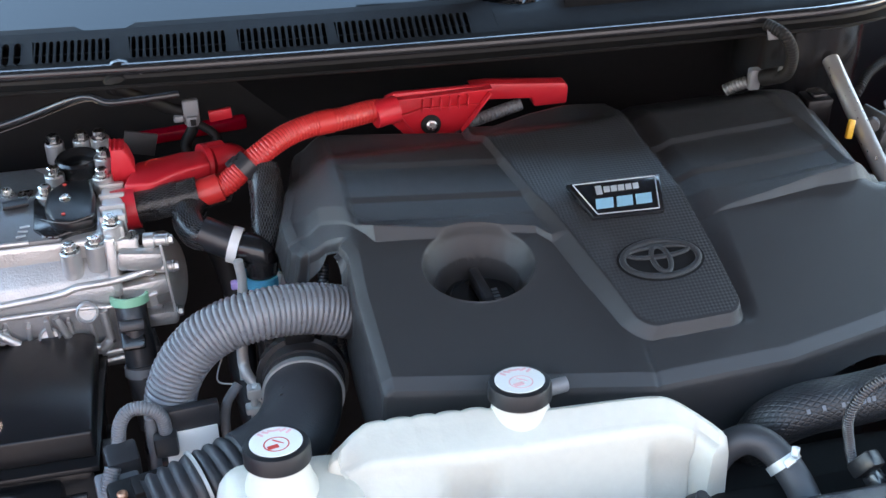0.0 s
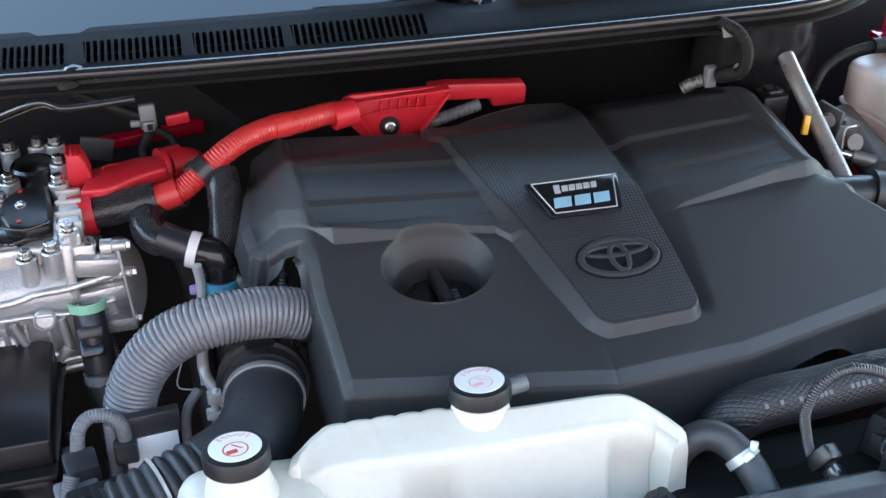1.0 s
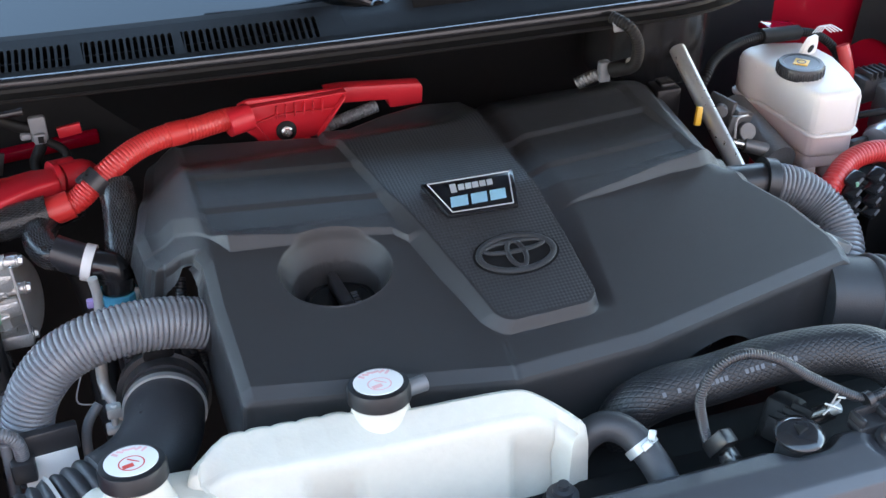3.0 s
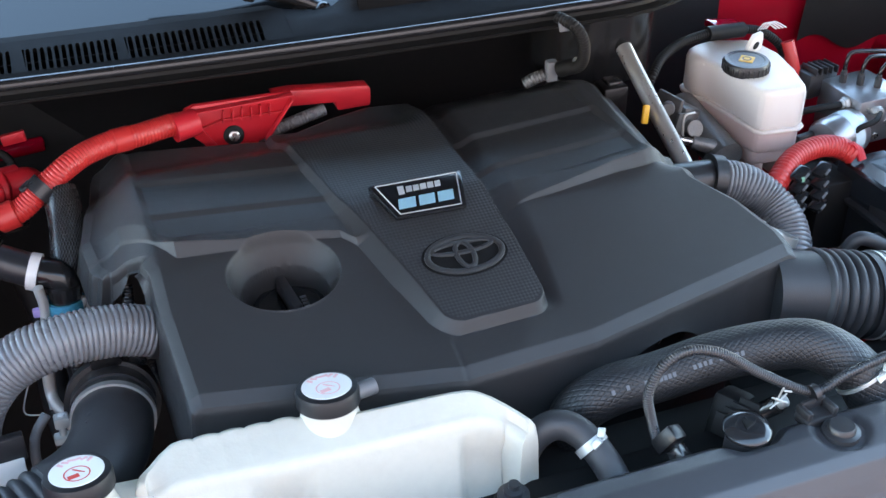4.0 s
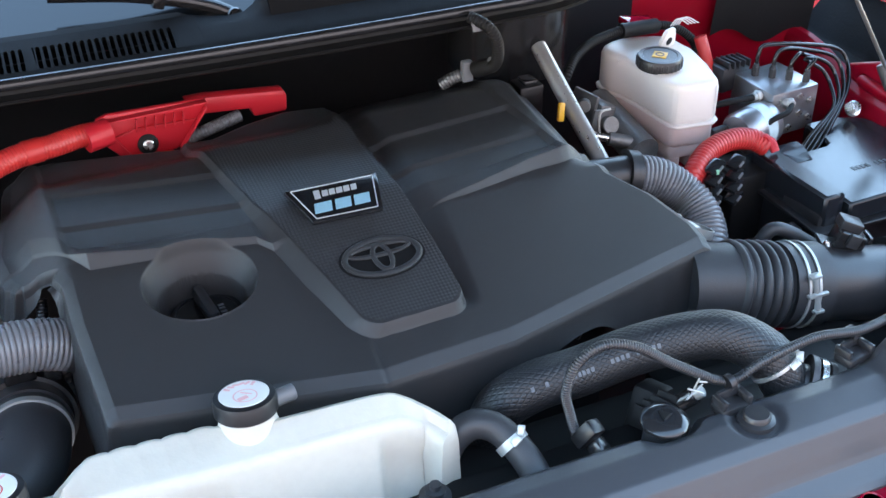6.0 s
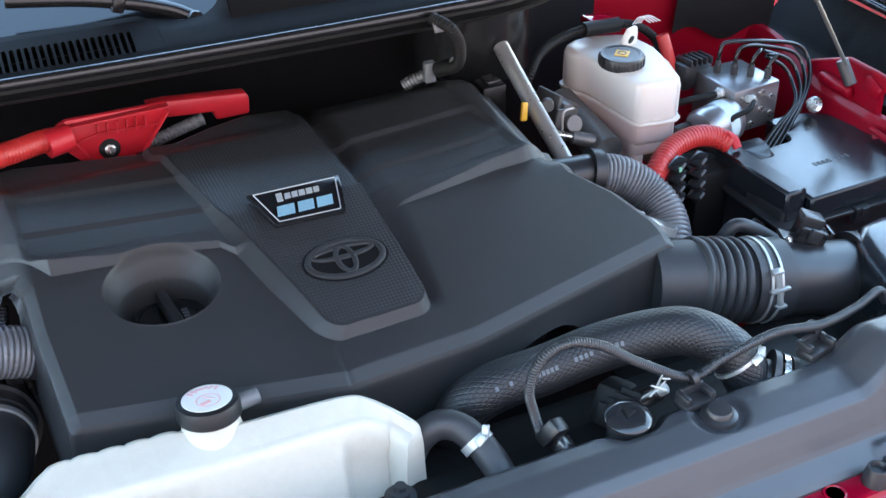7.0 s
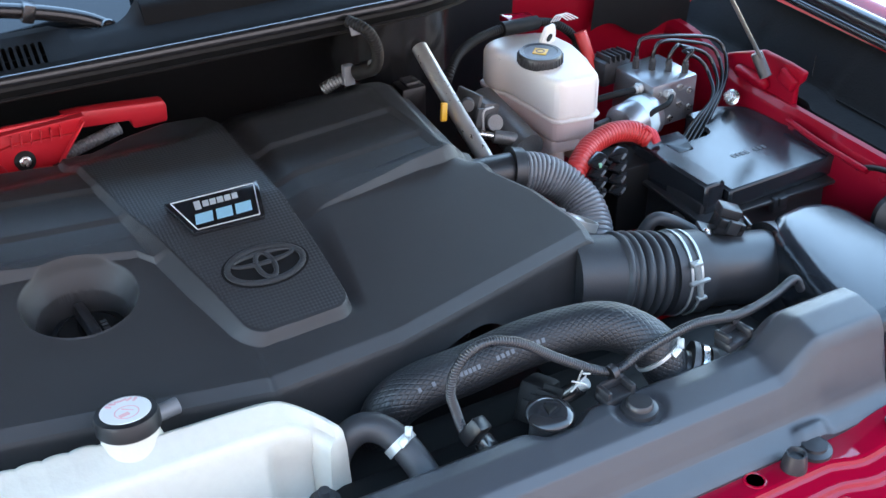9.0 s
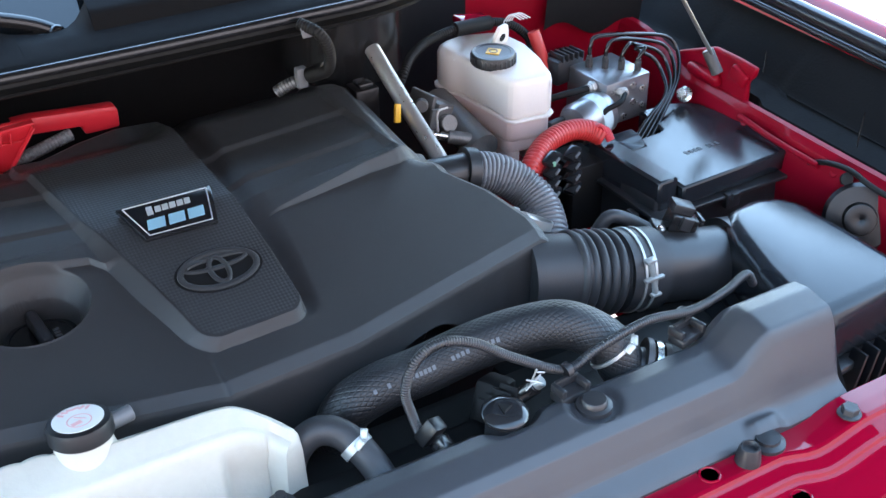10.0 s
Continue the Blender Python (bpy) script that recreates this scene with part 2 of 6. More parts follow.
def lathe(profile, m, sides=40):
    """A turned shape: (radius, height) pairs about z, placed by m."""
    vs, fs = [], []
    for r, h in profile:
        for j in range(sides):
            a = 2 * math.pi * j / sides
            vs.append(m @ Vector((r * math.cos(a), r * math.sin(a), h)))
    n = len(profile)
    for i in range(n - 1):
        for j in range(sides):
            k = (j + 1) % sides
            fs.append((i * sides + j, i * sides + k, (i + 1) * sides + k, (i + 1) * sides + j))
    if profile[0][0] > 1e-6:
        fs.append(tuple(range(sides))[::-1])
    if profile[-1][0] > 1e-6:
        fs.append(tuple(range((n - 1) * sides, n * sides)))
    return vs, fs


def axis(a, b):
    """The pose at a whose z points to b."""
    d = Vector(b) - Vector(a)
    return Matrix.Translation(a) @ d.to_track_quat("Z", "Y").to_matrix().to_4x4()


def rod(a, b, r, sides=16, rim=0.0008):
    d = (Vector(b) - Vector(a)).length
    return lathe([(r - rim, 0), (r, rim), (r, d - rim), (r - rim, d)], axis(a, b), sides)


def hexbolt(c, r, up=(0, 0, 1), h=0.007):
    """A flanged hexagon bolt head."""
    m = axis(c, Vector(c) + Vector(up))
    flange = lathe([(r * 1.35, 0), (r * 1.35, 0.0012), (r * 1.1, 0.002)], m, 20)
    head = lathe([(r, 0.0018), (r, h - 0.001), (r * 0.86, h)], m, 6)
    return joined(flange, head)


def ring(c, up, r, w, h, sides=36):
    m = axis(c, Vector(c) + Vector(up))
    return lathe([(r, -h / 2), (r + w, -h / 2), (r + w, h / 2), (r, h / 2), (r, -h / 2)], m, sides)


def sheet(fn, nu, nv):
    """A grid of fn(u, v) with u and v from 0 to 1."""
    vs = [fn(i / nu, j / nv) for j in range(nv + 1) for i in range(nu + 1)]
    fs = [(j * (nu + 1) + i, j * (nu + 1) + i + 1, (j + 1) * (nu + 1) + i + 1, (j + 1) * (nu + 1) + i) for j in range(nv) for i in range(nu)]
    return vs, fs


def lerp_at(x, table):
    """Piecewise straight line through (x, value) pairs."""
    return float(np.interp(x, [a for a, _ in table], [b for _, b in table]))


def ease(a, b, x):
    t = min(1.0, max(0.0, (x - a) / (b - a)))
    return t * t * (3 - 2 * t)

# ---- setting: ground, engine bay shell ----
# Ground colour darkened as if shaded, to cut warm bounce into the bay
ground = part("ground", sheet(lambda u, v: (-60 + 120 * u, -60 + 120 * v, 0.0), 8, 8), DARKGROUND)
tagged(ground, "ground under and around the car, darkened to cut bounced light", "ground", kind="structure")
paving = part("pavement", box((7.6, 8.0, 0.02), (11.0, 24.0, 0.12), 0.02), CONCRETE)
tagged(paving, "pale sunlit concrete pavement beside the car", "pavement", kind="structure")

# Unseen wall, added to block low light from the front
added_wall = part("wall_front", box((0.4, -8.0, 4.4), (30.0, 0.3, 8.8), 0.02), LIGHTCUTWALL)
tagged(added_wall, "unseen blue-grey wall added in front of the car to cut low light", "wall", kind="structure")
# Bulkhead and undertray carry the shade of the gaps in their colour
firewall = part("wall_rear", box((0.42, 1.36, 0.86), (1.66, 0.04, 0.70), 0.01), BLACKANDSHADE)
tagged(firewall, "bulkhead at the rear of the engine bay, near-black for the gap shade", "bulkhead", kind="structure")
tray = part("floor", box((0.42, 0.95, 0.52), (1.62, 0.95, 0.03), 0.005), BLACKANDSHADE)
tagged(tray, "unseen undertray closing the engine bay below, near-black for the gap shade", "undertray", kind="structure")
apron_l = part("wall_left", box((-0.40, 0.93, 0.86), (0.05, 0.92, 0.66), 0.01), REDBAY)
tagged(apron_l, "red painted inner wing of the engine bay", "inner wing", kind="structure")
beam = part("cross_beam", box((0.005, 1.333, 1.094), (0.14, 0.012, 0.018), 0.004, (20, -4, 0)), REDBODY)
tagged(beam, "red painted body rail below the cowl", "body rail", kind="structure")
# Dark boxes added for the darkness between radiator and engine
shroud = part("radiator_gap_box", joined(box((0.52, 0.70, 0.86), (0.70, 0.10, 0.30), 0.02), box((0.62, 0.665, 0.98), (0.50, 0.05, 0.09), 0.01)), BLACKANDSHADE)
tagged(shroud, "near-black boxes added for the darkness behind the radiator", "fan shroud", kind="structure")

# open bonnet that shades the rear of the bay
bonnet = thing("bonnet", "red bonnet propped open with a black lining", "bonnet")


def bonnet_sheet(x0, x1, back, top):
    def fn(u, v):
        x = x0 + (x1 - x0) * u
        return (x, back + 0.18 * (x - 0.62) ** 2 * (1 - v) - 0.78 * v, 1.332 + top * v + 0.06 * math.sin(math.pi * v) - 0.09 * ((x - 0.42) / 0.88) ** 6)
    return sheet(fn, 20, 14)


part("skin", bonnet_sheet(-0.45, 1.28, 1.205, 0.44), REDBODY, bonnet)
part("lining", bonnet_sheet(-0.42, 1.25, 1.190, 0.42), BLACKANDSHADE, bonnet, "black underside lining")
# Unseen roof slab, added to keep the low sun off the cowl
cab = part("sun_block_roof", box((0.42, 3.05, 1.975), (2.04, 1.66, 0.06), 0.025, (0, 0, 0), 3), REDBODY)
tagged(cab, "unseen red roof added behind the windscreen to block the low sun", "car roof", kind="structure")


# ---- engine cover ----
XL = [(0.80, 0.150), (0.90, 0.146), (0.950, 0.147), (0.972, 0.138), (0.988, 0.122), (1.000, 0.106), (1.02, 0.098), (1.06, 0.093), (1.163, 0.122)]
XR = [(0.80, 0.757), (0.83, 0.755), (0.886, 0.735), (0.932, 0.706), (1.0, 0.697), (1.06, 0.692), (1.11, 0.690), (1.15, 0.680), (1.165, 0.655)]
YF = [(0.09, 0.815), (0.142, 0.809), (0.383, 0.772), (0.515, 0.778), (0.755, 0.822)]
YR = [(0.09, 1.15), (0.106, 1.162), (0.121, 1.176), (0.166, 1.181), (0.226, 1.171), (0.312, 1.156), (0.337, 1.154), (0.382, 1.170), (0.425, 1.179), (0.52, 1.181), (0.60, 1.187), (0.66, 1.183), (0.695, 1.16)]
OIL = (0.257, 0.927)


def strip_left(y):
    return lerp_at(y, [(0.8205, 0.3852), (0.8748, 0.371), (0.9477, 0.3492), (0.999, 0.3328), (1.0946, 0.3149), (1.15, 0.305)])


def strip_right(y):
    return lerp_at(y, [(0.82, 0.4861), (0.90, 0.4851), (0.98, 0.4805), (1.10, 0.474)])


def strip_into(x, y):
    """0 to 1 up the walls of the raised centre strip; the front corners are rounded."""
    wide = lerp_at(y, [(0.83, 0.012), (0.89, 0.017), (0.95, 0.017), (1.0, 0.009), (1.10, 0.006)])
    a = (x - strip_left(y)) / wide
    b = (strip_right(y) - x) / 0.004
    front = 0.8195 + 0.03 * (x - 0.385)
    c, r = (y - front) / 0.005, 0.016
    into = min(a, b, c)
    da, dc = x - strip_left(y), y - front
    db = strip_right(y) - x
    for d, w in ((da, wide), (db, 0.004)):
        if d < r and dc < r:
            t = (r - d) / ((r - d) + (r - dc))
            into = min(into, (r - math.hypot(r - d, r - dc)) / (w * t + 0.005 * (1 - t)))
    return min(1.0, max(0.0, 1 + into))


def ramp(a, b, x):
    return min(1.0, max(0.0, (x - a) / (b - a)))


def base_height(y):
    return min(1.095 + 0.29 * (y - 0.81), 1.1443 + 0.10 * (y - 0.98))


def panel_height(x, y):
    """The four panels beside the strip: flat fronts, then a facet up to a crest and a ribbed dish behind it."""
    left = x < 0.41
    if left:
        front = lerp_at(x, [(0.12, 1.03), (0.150, 0.990), (0.165, 0.9686), (0.2255, 0.9637), (0.287, 0.9605), (0.3227, 0.9538), (0.335, 0.940)])
        h = lerp_at(x, [(0.150, 0.002), (0.165, 0.0105), (0.225, 0.0065), (0.32, 0.0045)])
    else:
        front = lerp_at(x, [(0.50, 0.949), (0.5135, 0.951), (0.5645, 0.957), (0.632, 0.966), (0.67, 0.9675), (0.70, 0.975)])
        h = lerp_at(x, [(0.505, 0.0003), (0.53, 0.0030), (0.60, 0.0065), (0.675, 0.0105)])
    d = 0.85 * h + 0.001
    rise = h * ramp(front, front + d, y)
    behind = ramp(front + d, front + d + 0.018, y)
    rise += (0.0065 - h) * behind
    side = ramp(0.146, 0.153, x) * (1 - ramp(lerp_at(y, [(0.985, 0.669), (1.05, 0.660), (1.10, 0.651)]), lerp_at(y, [(0.985, 0.677), (1.05, 0.668), (1.10, 0.659)]), x))
    rise -= 0.0045 * side * behind
    foot = 1.026 - 0.13 * (x - 0.1625) if left else 1.003 + 0.09 * (x - 0.489)
    for at in (foot, foot + 0.058):
        rise += side * behind * 0.0028 * (ramp(at, at + 0.006, y) - ramp(at + 0.008, at + 0.05, y))
    # valley along the far side of the strip
    if not left:
        rise -= 0.0065 * ease(0.815, 0.845, y) * (1 - ease(0.488, lerp_at(y, [(0.83, 0.506), (0.95, 0.520), (1.05, 0.51)]), x))
    return base_height(y) + rise


def cover_height(x, y):
    on = strip_into(x, y)
    z = panel_height(x, y)
    if on > 0:
        z = z * (1 - on) + on * (base_height(y) + 0.010 - 0.001 * ramp(0.97, 0.99, y))
    # crease from the strip to the front
    if y < 0.815:
        z -= 0.0011 * ease(0.815, 0.805, y) * math.exp(-((x - 0.383 - 0.03 * (y - 0.772)) / 0.0025) ** 2)
    # bevel along the front edge
    d = y - lerp_at(x, YF)
    if d < 0.0105:
        z -= 0.50 * (0.0105 - d)
    # wings that fall away at the sides of the rear panels
    z -= 0.036 * ease(0.150, 0.095, x) * ease(0.90, 0.99, y)
    z -= 0.034 * ease(0.676, 0.712, x) * ease(0.95, 1.00, y)
    z -= 0.030 * ease(1.12, 1.20, y) * ease(0.42, 0.50, x)
    z -= 0.020 * ease(1.10, 1.15, y) * (1 - ease(0.42, 0.50, x))
    # filler well: a cone, then an open throat
    r = math.hypot(x - OIL[0], 1.22 * (y - OIL[1]))
    if r < 0.058:
        lip = base_height(OIL[1] + 0.8 * (y - OIL[1]))
        k = ramp(0.056, 0.053, r)
        cone = lip - 0.025 * ramp(0.0550, 0.0430, r)
        z = z * (1 - k) + k * cone
        if r < 0.0428:
            z -= 0.045 * ramp(0.0428, 0.0408, r)
    return z


def cover_shell():
    nu, nv = 620, 400
    grid = []
    for j in range(nv + 1):
        v = j / nv
        yb = 0.80 + 0.36 * v
        for i in range(nu + 1):
            u = i / nu
            x = lerp_at(yb, XL) * (1 - u) + lerp_at(yb, XR) * u
            y = lerp_at(x, YF) * (1 - v) + lerp_at(x, YR) * v
            grid.append(Vector((x, y, cover_height(x, y))))
    fs = [(j * (nu + 1) + i, j * (nu + 1) + i + 1, (j + 1) * (nu + 1) + i + 1, (j + 1) * (nu + 1) + i) for j in range(nv) for i in range(nu)]
    loop = [i for i in range(nu + 1)] + [j * (nu + 1) + nu for j in range(1, nv + 1)]
    loop += [nv * (nu + 1) + i for i in range(nu - 1, -1, -1)] + [j * (nu + 1) for j in range(nv - 1, 0, -1)]
    n = len(loop)
    vs = list(grid)
    outs = []
    for k in range(n):
        a, b = grid[loop[(k - 6) % n]], grid[loop[(k + 6) % n]]
        d = Vector((b.y - a.y, a.x - b.x, 0))
        outs.append(d.normalized())
    last = loop
    for out, down in ((0.0005, 0.0003), (0.0070, 0.0032), (0.0100, 0.0055), (0.0115, 0.0090), (0.0122, 0.0130), (0.014, 1.0)):
        ring_ids = []
        for k in range(n):
            p = grid[loop[k]] + outs[k] * out * (1 - 0.75 * ease(0.3, 0.75, -outs[k].y))
            drop = down
            if down == 1.0:
                drop = 0.085
                if p.y < 0.86:
                    drop = 0.10
                    if 0.46 < p.x < 0.70:
                        drop = min(0.10, 0.026 + (0.055 * ((p.x - 0.603) / 0.12) ** 2 if p.x < 0.603 else 0.035 * ((p.x - 0.603) / 0.05) ** 2))
                elif p.x < 0.2:
                    drop = lerp_at(p.y, [(0.86, 0.10), (0.940, 0.10), (0.956, 0.030), (0.970, 0.014), (0.996, 0.014), (1.006, 0.034), (1.025, 0.042), (1.05, 0.032), (1.10, 0.050), (1.17, 0.04)])
            p = p - Vector((0, 0, drop))
            if down == 1.0:
                p += outs[k] * (0.004 + 0.014 * ease(0.70, 0.74, p.x) * ease(0.95, 0.88, p.y))
            ring_ids.append(len(vs))
            vs.append(p)
        for k in range(n):
            k2 = (k + 1) % n
            fs.append((last[k], ring_ids[k], ring_ids[k2], last[k2]))
        last = ring_ids
    return vs, fs


cover = thing("engine_cover", "large matt black moulded engine cover with ribbed rear panels", "engine cover")
shell = part("shell", cover_shell(), COVER, cover, sharp=17)


def strip_panel(u, v):
    y = 0.8222 + v * 0.300
    a, b = strip_left(y) + 0.0018, strip_right(y) - 0.0022
    pull = 0.012 * max(0.0, 1 - v / 0.045) ** 2
    a, b = a + pull, b - pull
    x = a + (b - a) * u
    y += 0.03 * (x - 0.385) * (1 - v)
    return (x, y, cover_height(x, y) + 0.0007)


g = sheet(strip_panel, 40, 120)
part("centre_strip", (*g, [(p[0], p[1]) for p in g[0]]), WEAVE, cover, "black centre strip with a fine woven relief")


def on_strip(x, y, lift):
    """The pose lying on the centre strip at x, y."""
    slope = math.degrees(math.atan2(cover_height(x, y + 0.02) - cover_height(x, y - 0.02), 0.04))
    return pose(x, y, cover_height(x, y) + lift, slope)


# badge with plain blocks in place of its lettering
mb = on_strip(0.4140, 0.9690, 0.001)
outline = [(-0.0365, -0.0235), (0.0365, -0.0260), (0.0500, 0.0260), (-0.0500, 0.0275)]
badge = part("badge", prism(outline, 0, 0.006, 0.002, 2, mb), BADGEBLACK, cover, "gloss black badge with a silver rim")


def badge_line(corners, size):
    pts = [Vector((x * size, y * size, 0.0062)) for x, y in corners]
    return joined(*[rod(mb @ a, mb @ b, 0.00055, 8, 0.0002) for a, b in zip(pts, pts[1:] + pts[:1])])


part("rim", badge_line(outline, 0.87), CHROME, badge)


def slanted(x, y, w, h, lean):
    return [(x - w / 2 - lean, y - h / 2), (x + w / 2 - lean, y - h / 2), (x + w / 2 + lean, y + h / 2), (x - w / 2 + lean, y + h / 2)]


for x, w, h in ((-0.0200, 0.0062, 0.0115), (-0.0115, 0.0062, 0.0075), (-0.0040, 0.0062, 0.0075), (0.0036, 0.0064, 0.0075), (0.0114, 0.0064, 0.0075), (0.0190, 0.0058, 0.0075)):
    part("bar", prism(slanted(x, 0.0120, w, h, 0.0008), 0.0058, 0.0068, 0, 1, mb), CHROME, badge)
for x, w in ((-0.0200, 0.0200), (0.0010, 0.0185), (0.0210, 0.0185)):
    part("block", prism(slanted(x, -0.0070, w - 0.0020, 0.0135, 0.0018), 0.0058, 0.0068, 0, 1, mb), SKYBLUE, badge)


def oval_ring(a, b, w, h, m, sides=56):
    vs, fs = [], []
    for ra, rb, z in ((a, b, 0), (a, b, h * 0.7), (a - w * 0.25, b - w * 0.25, h), (a - w * 0.75, b - w * 0.75, h), (a - w, b - w, h * 0.7), (a - w, b - w, 0)):
        for j in range(sides):
            t = 2 * math.pi * j / sides
            vs.append(m @ Vector((ra * math.cos(t), rb * math.sin(t), z)))
    for i in range(5):
        for j in range(sides):
            k = (j + 1) % sides
            fs.append((i * sides + j, i * sides + k, (i + 1) * sides + k, (i + 1) * sides + j))
    return vs, fs


me_ = on_strip(0.428, 0.8925, 0.001)
# Flat black disc paints the shade of the groove round the emblem
emblem = part("emblem", lathe([(0.0440, 0), (0.0440, 0.0004), (0.0, 0.0006)], me_ @ Matrix.Diagonal((1, 0.61, 1, 1)), 56), BLACKANDSHADE, cover, "oval black relief emblem, its groove shade put into a black disc")
part("oval", oval_ring(0.0412, 0.0248, 0.0062, 0.0030, me_), COVER, emblem)
part("oval", oval_ring(0.0335, 0.0092, 0.0052, 0.0026, me_ @ pose(0, 0.0085, 0)), COVER, emblem)
part("oval", oval_ring(0.0110, 0.0185, 0.0050, 0.0028, me_ @ pose(0, -0.001, 0)), COVER, emblem)

filler = thing("oil_filler_cap", "black oil filler cap with a raised grip in its well", "filler cap")
zo = base_height(OIL[1]) - 0.050
mo = pose(OIL[0] + 0.004, OIL[1] + 0.004, zo)
part("rim", lathe([(0.036, 0.0), (0.036, 0.006), (0.034, 0.009), (0.030, 0.009), (0.029, 0.008), (0.0, 0.008)], mo, 40), GLOSSY, filler)
part("grip", box(mo @ Vector((0, 0, 0.017)), (0.011, 0.054, 0.018), 0.004, (0, 0, 4)), BLACK, filler)
for k in range(5):
    part("mark", box(mo @ Vector((0.0155, -0.014 + 0.0055 * k, 0.0085)), (0.006, 0.0036, 0.0008), 0.0002, (0, 0, 6)), GREYPLAST, filler, "pale printed bar")


# ---- engine below the cover ----
engine = thing("engine", "metal engine block, near-black for the shade under the cover", "engine")
# Shade under the cover is put into the near-black block and manifold
part("block", box((0.43, 1.0, 0.86), (0.46, 0.34, 0.34), 0.02), BLACKANDSHADE, engine)
part("manifold", box((0.43, 0.90, 1.02), (0.40, 0.14, 0.05), 0.015), BLACKANDSHADE, engine)
for x in (0.53, 0.555, 0.58, 0.605):
    part("fin", box((x, 0.835, 1.045), (0.004, 0.05, 0.03), 0.001, (20, 0, 20)), DARKSTEEL, engine)


# ---- coolant tank ----
tank = thing("coolant_tank", "white translucent plastic coolant tank with two black caps", "coolant tank")


TANKBACK = [(0.088, 0.738), (0.091, 0.747), (0.107, 0.757), (0.118, 0.7595), (0.130, 0.761), (0.216, 0.757), (0.268, 0.741), (0.352, 0.731), (0.372, 0.727), (0.384, 0.722), (0.394, 0.715), (0.401, 0.707), (0.406, 0.697)]


def tank_body():
    """Moulded tank: a gently sloping top with a fluted rear edge and steep rounded walls."""
    nu, nv = 170, 40
    grid = []
    for j in range(nv + 1):
        v = j / nv
        for i in range(nu + 1):
            u = i / nu
            x = 0.088 + 0.318 * u
            back = lerp_at(x, TANKBACK)
            flute = 0.0022 * abs(math.sin(math.pi * (x - 0.133) / 0.0215)) ** 0.6 * ease(0.228, 0.212, x) * ease(0.108, 0.116, x)
            back += flute
            y = back + (min(back - 0.006, 0.737 - 0.09 * (x - 0.092)) - back) * v
            z = 1.0965 + 0.008 * ease(0.20, 0.37, x) - 0.010 * v - 0.010 * ease(0.118, 0.088, x) - 0.020 * ease(0.362, 0.410, x)
            grid.append(Vector((x, y, z + 0.4 * flute * ease(0.35, 0.0, v))))
    fs = [(j * (nu + 1) + i, (j + 1) * (nu + 1) + i, (j + 1) * (nu + 1) + i + 1, j * (nu + 1) + i + 1) for j in range(nv) for i in range(nu)]
    loop = [i for i in range(nu + 1)] + [j * (nu + 1) + nu for j in range(1, nv + 1)]
    loop += [nv * (nu + 1) + i for i in range(nu - 1, -1, -1)] + [j * (nu + 1) for j in range(nv - 1, 0, -1)]
    n, vs, last = len(loop), list(grid), loop
    outs = []
    for k in range(n):
        a, b = grid[loop[(k - 3) % n]], grid[loop[(k + 3) % n]]
        outs.append(Vector((a.y - b.y, b.x - a.x, 0)).normalized())
    for out, down in ((0.003, 0.0008), (0.0058, 0.0026), (0.0080, 0.0056), (0.0093, 0.0098), (0.0100, 0.016), (0.0110, 0.035), (0.0125, 0.06), (0.015, 0.14)):
        ids = []
        for k in range(n):
            p = grid[loop[k]] + outs[k] * out - Vector((0, 0, down))
            if outs[k].y < -0.3 and down > 0.012:
                p.y -= 0.22 * (down - 0.012) + 0.035 * ease(0.012, 0.06, down) * ease(0.20, 0.10, p.x)
                # hollows pressed into the front wall
                p.y += 0.010 * ease(0.030, 0.016, abs(p.x - 0.195)) * ease(0.02, 0.04, down) + 0.012 * ease(0.030, 0.018, abs(p.x - 0.372)) * ease(0.02, 0.04, down)
            ids.append(len(vs))
            vs.append(p)
        for k in range(n):
            k2 = (k + 1) % n
            fs.append((last[k], last[k2], ids[k2], ids[k]))
        last = ids
    fs.append(tuple(last))
    return vs, fs


part("body", tank_body(), WHITE, tank)
part("side_lobe", box((0.045, 0.712, 1.014), (0.122, 0.125, 0.125), 0.026, (4, 4, 0), 5), WHITE, tank)
UPCAP = Vector((0.0, 0.16, 1.0)).normalized()


def tank_cap(c, faded):
    m = axis(Vector(c) - UPCAP * 0.026, Vector(c) + UPCAP)
    cap = part("cap", lathe([(0.0262, 0.0090), (0.0275, 0.0105), (0.0275, 0.021), (0.0262, 0.0245), (0.0222, 0.0258), (0.0, 0.0258)], m, 48), CAPBLACK, tank, "black cap with a white warning label")
    part("neck", lathe([(0.038, -0.040), (0.034, -0.022), (0.0280, -0.010), (0.0250, 0.000), (0.0245, 0.012)], m, 36), WHITE, cap)
    part("label", lathe([(0.0214, 0.0257), (0.0214, 0.0264), (0.0, 0.0264)], m, 48), WHITECAP, cap, "round white label with a red warning mark")
    ink = PINK if faded else REDINK
    part("mark", joined(oval_ring(0.0105, 0.0105, 0.0012, 0.0004, m @ pose(0, 0.004, 0.0262)), box(m @ Vector((0.003, 0.0075, 0.0265)), (0.009, 0.005, 0.0005), 0, (-9, 0, 12)), box(m @ Vector((-0.003, 0.002, 0.0265)), (0.014, 0.0012, 0.0005), 0, (-9, 0, -35))), ink, cap)
    for a in (-0.75, -0.45, -0.15, 0.15, 0.45, 0.75):
        part("mark", box(m @ Vector((0.0165 * math.sin(a), -0.0165 * math.cos(a), 0.0265)), (0.0058, 0.0026, 0.0004), 0, (-9, 0, -math.degrees(a))), PINK, cap)


tank_cap((0.249, 0.762, 1.120), True)
tank_cap((0.039, 0.737, 1.117), False)
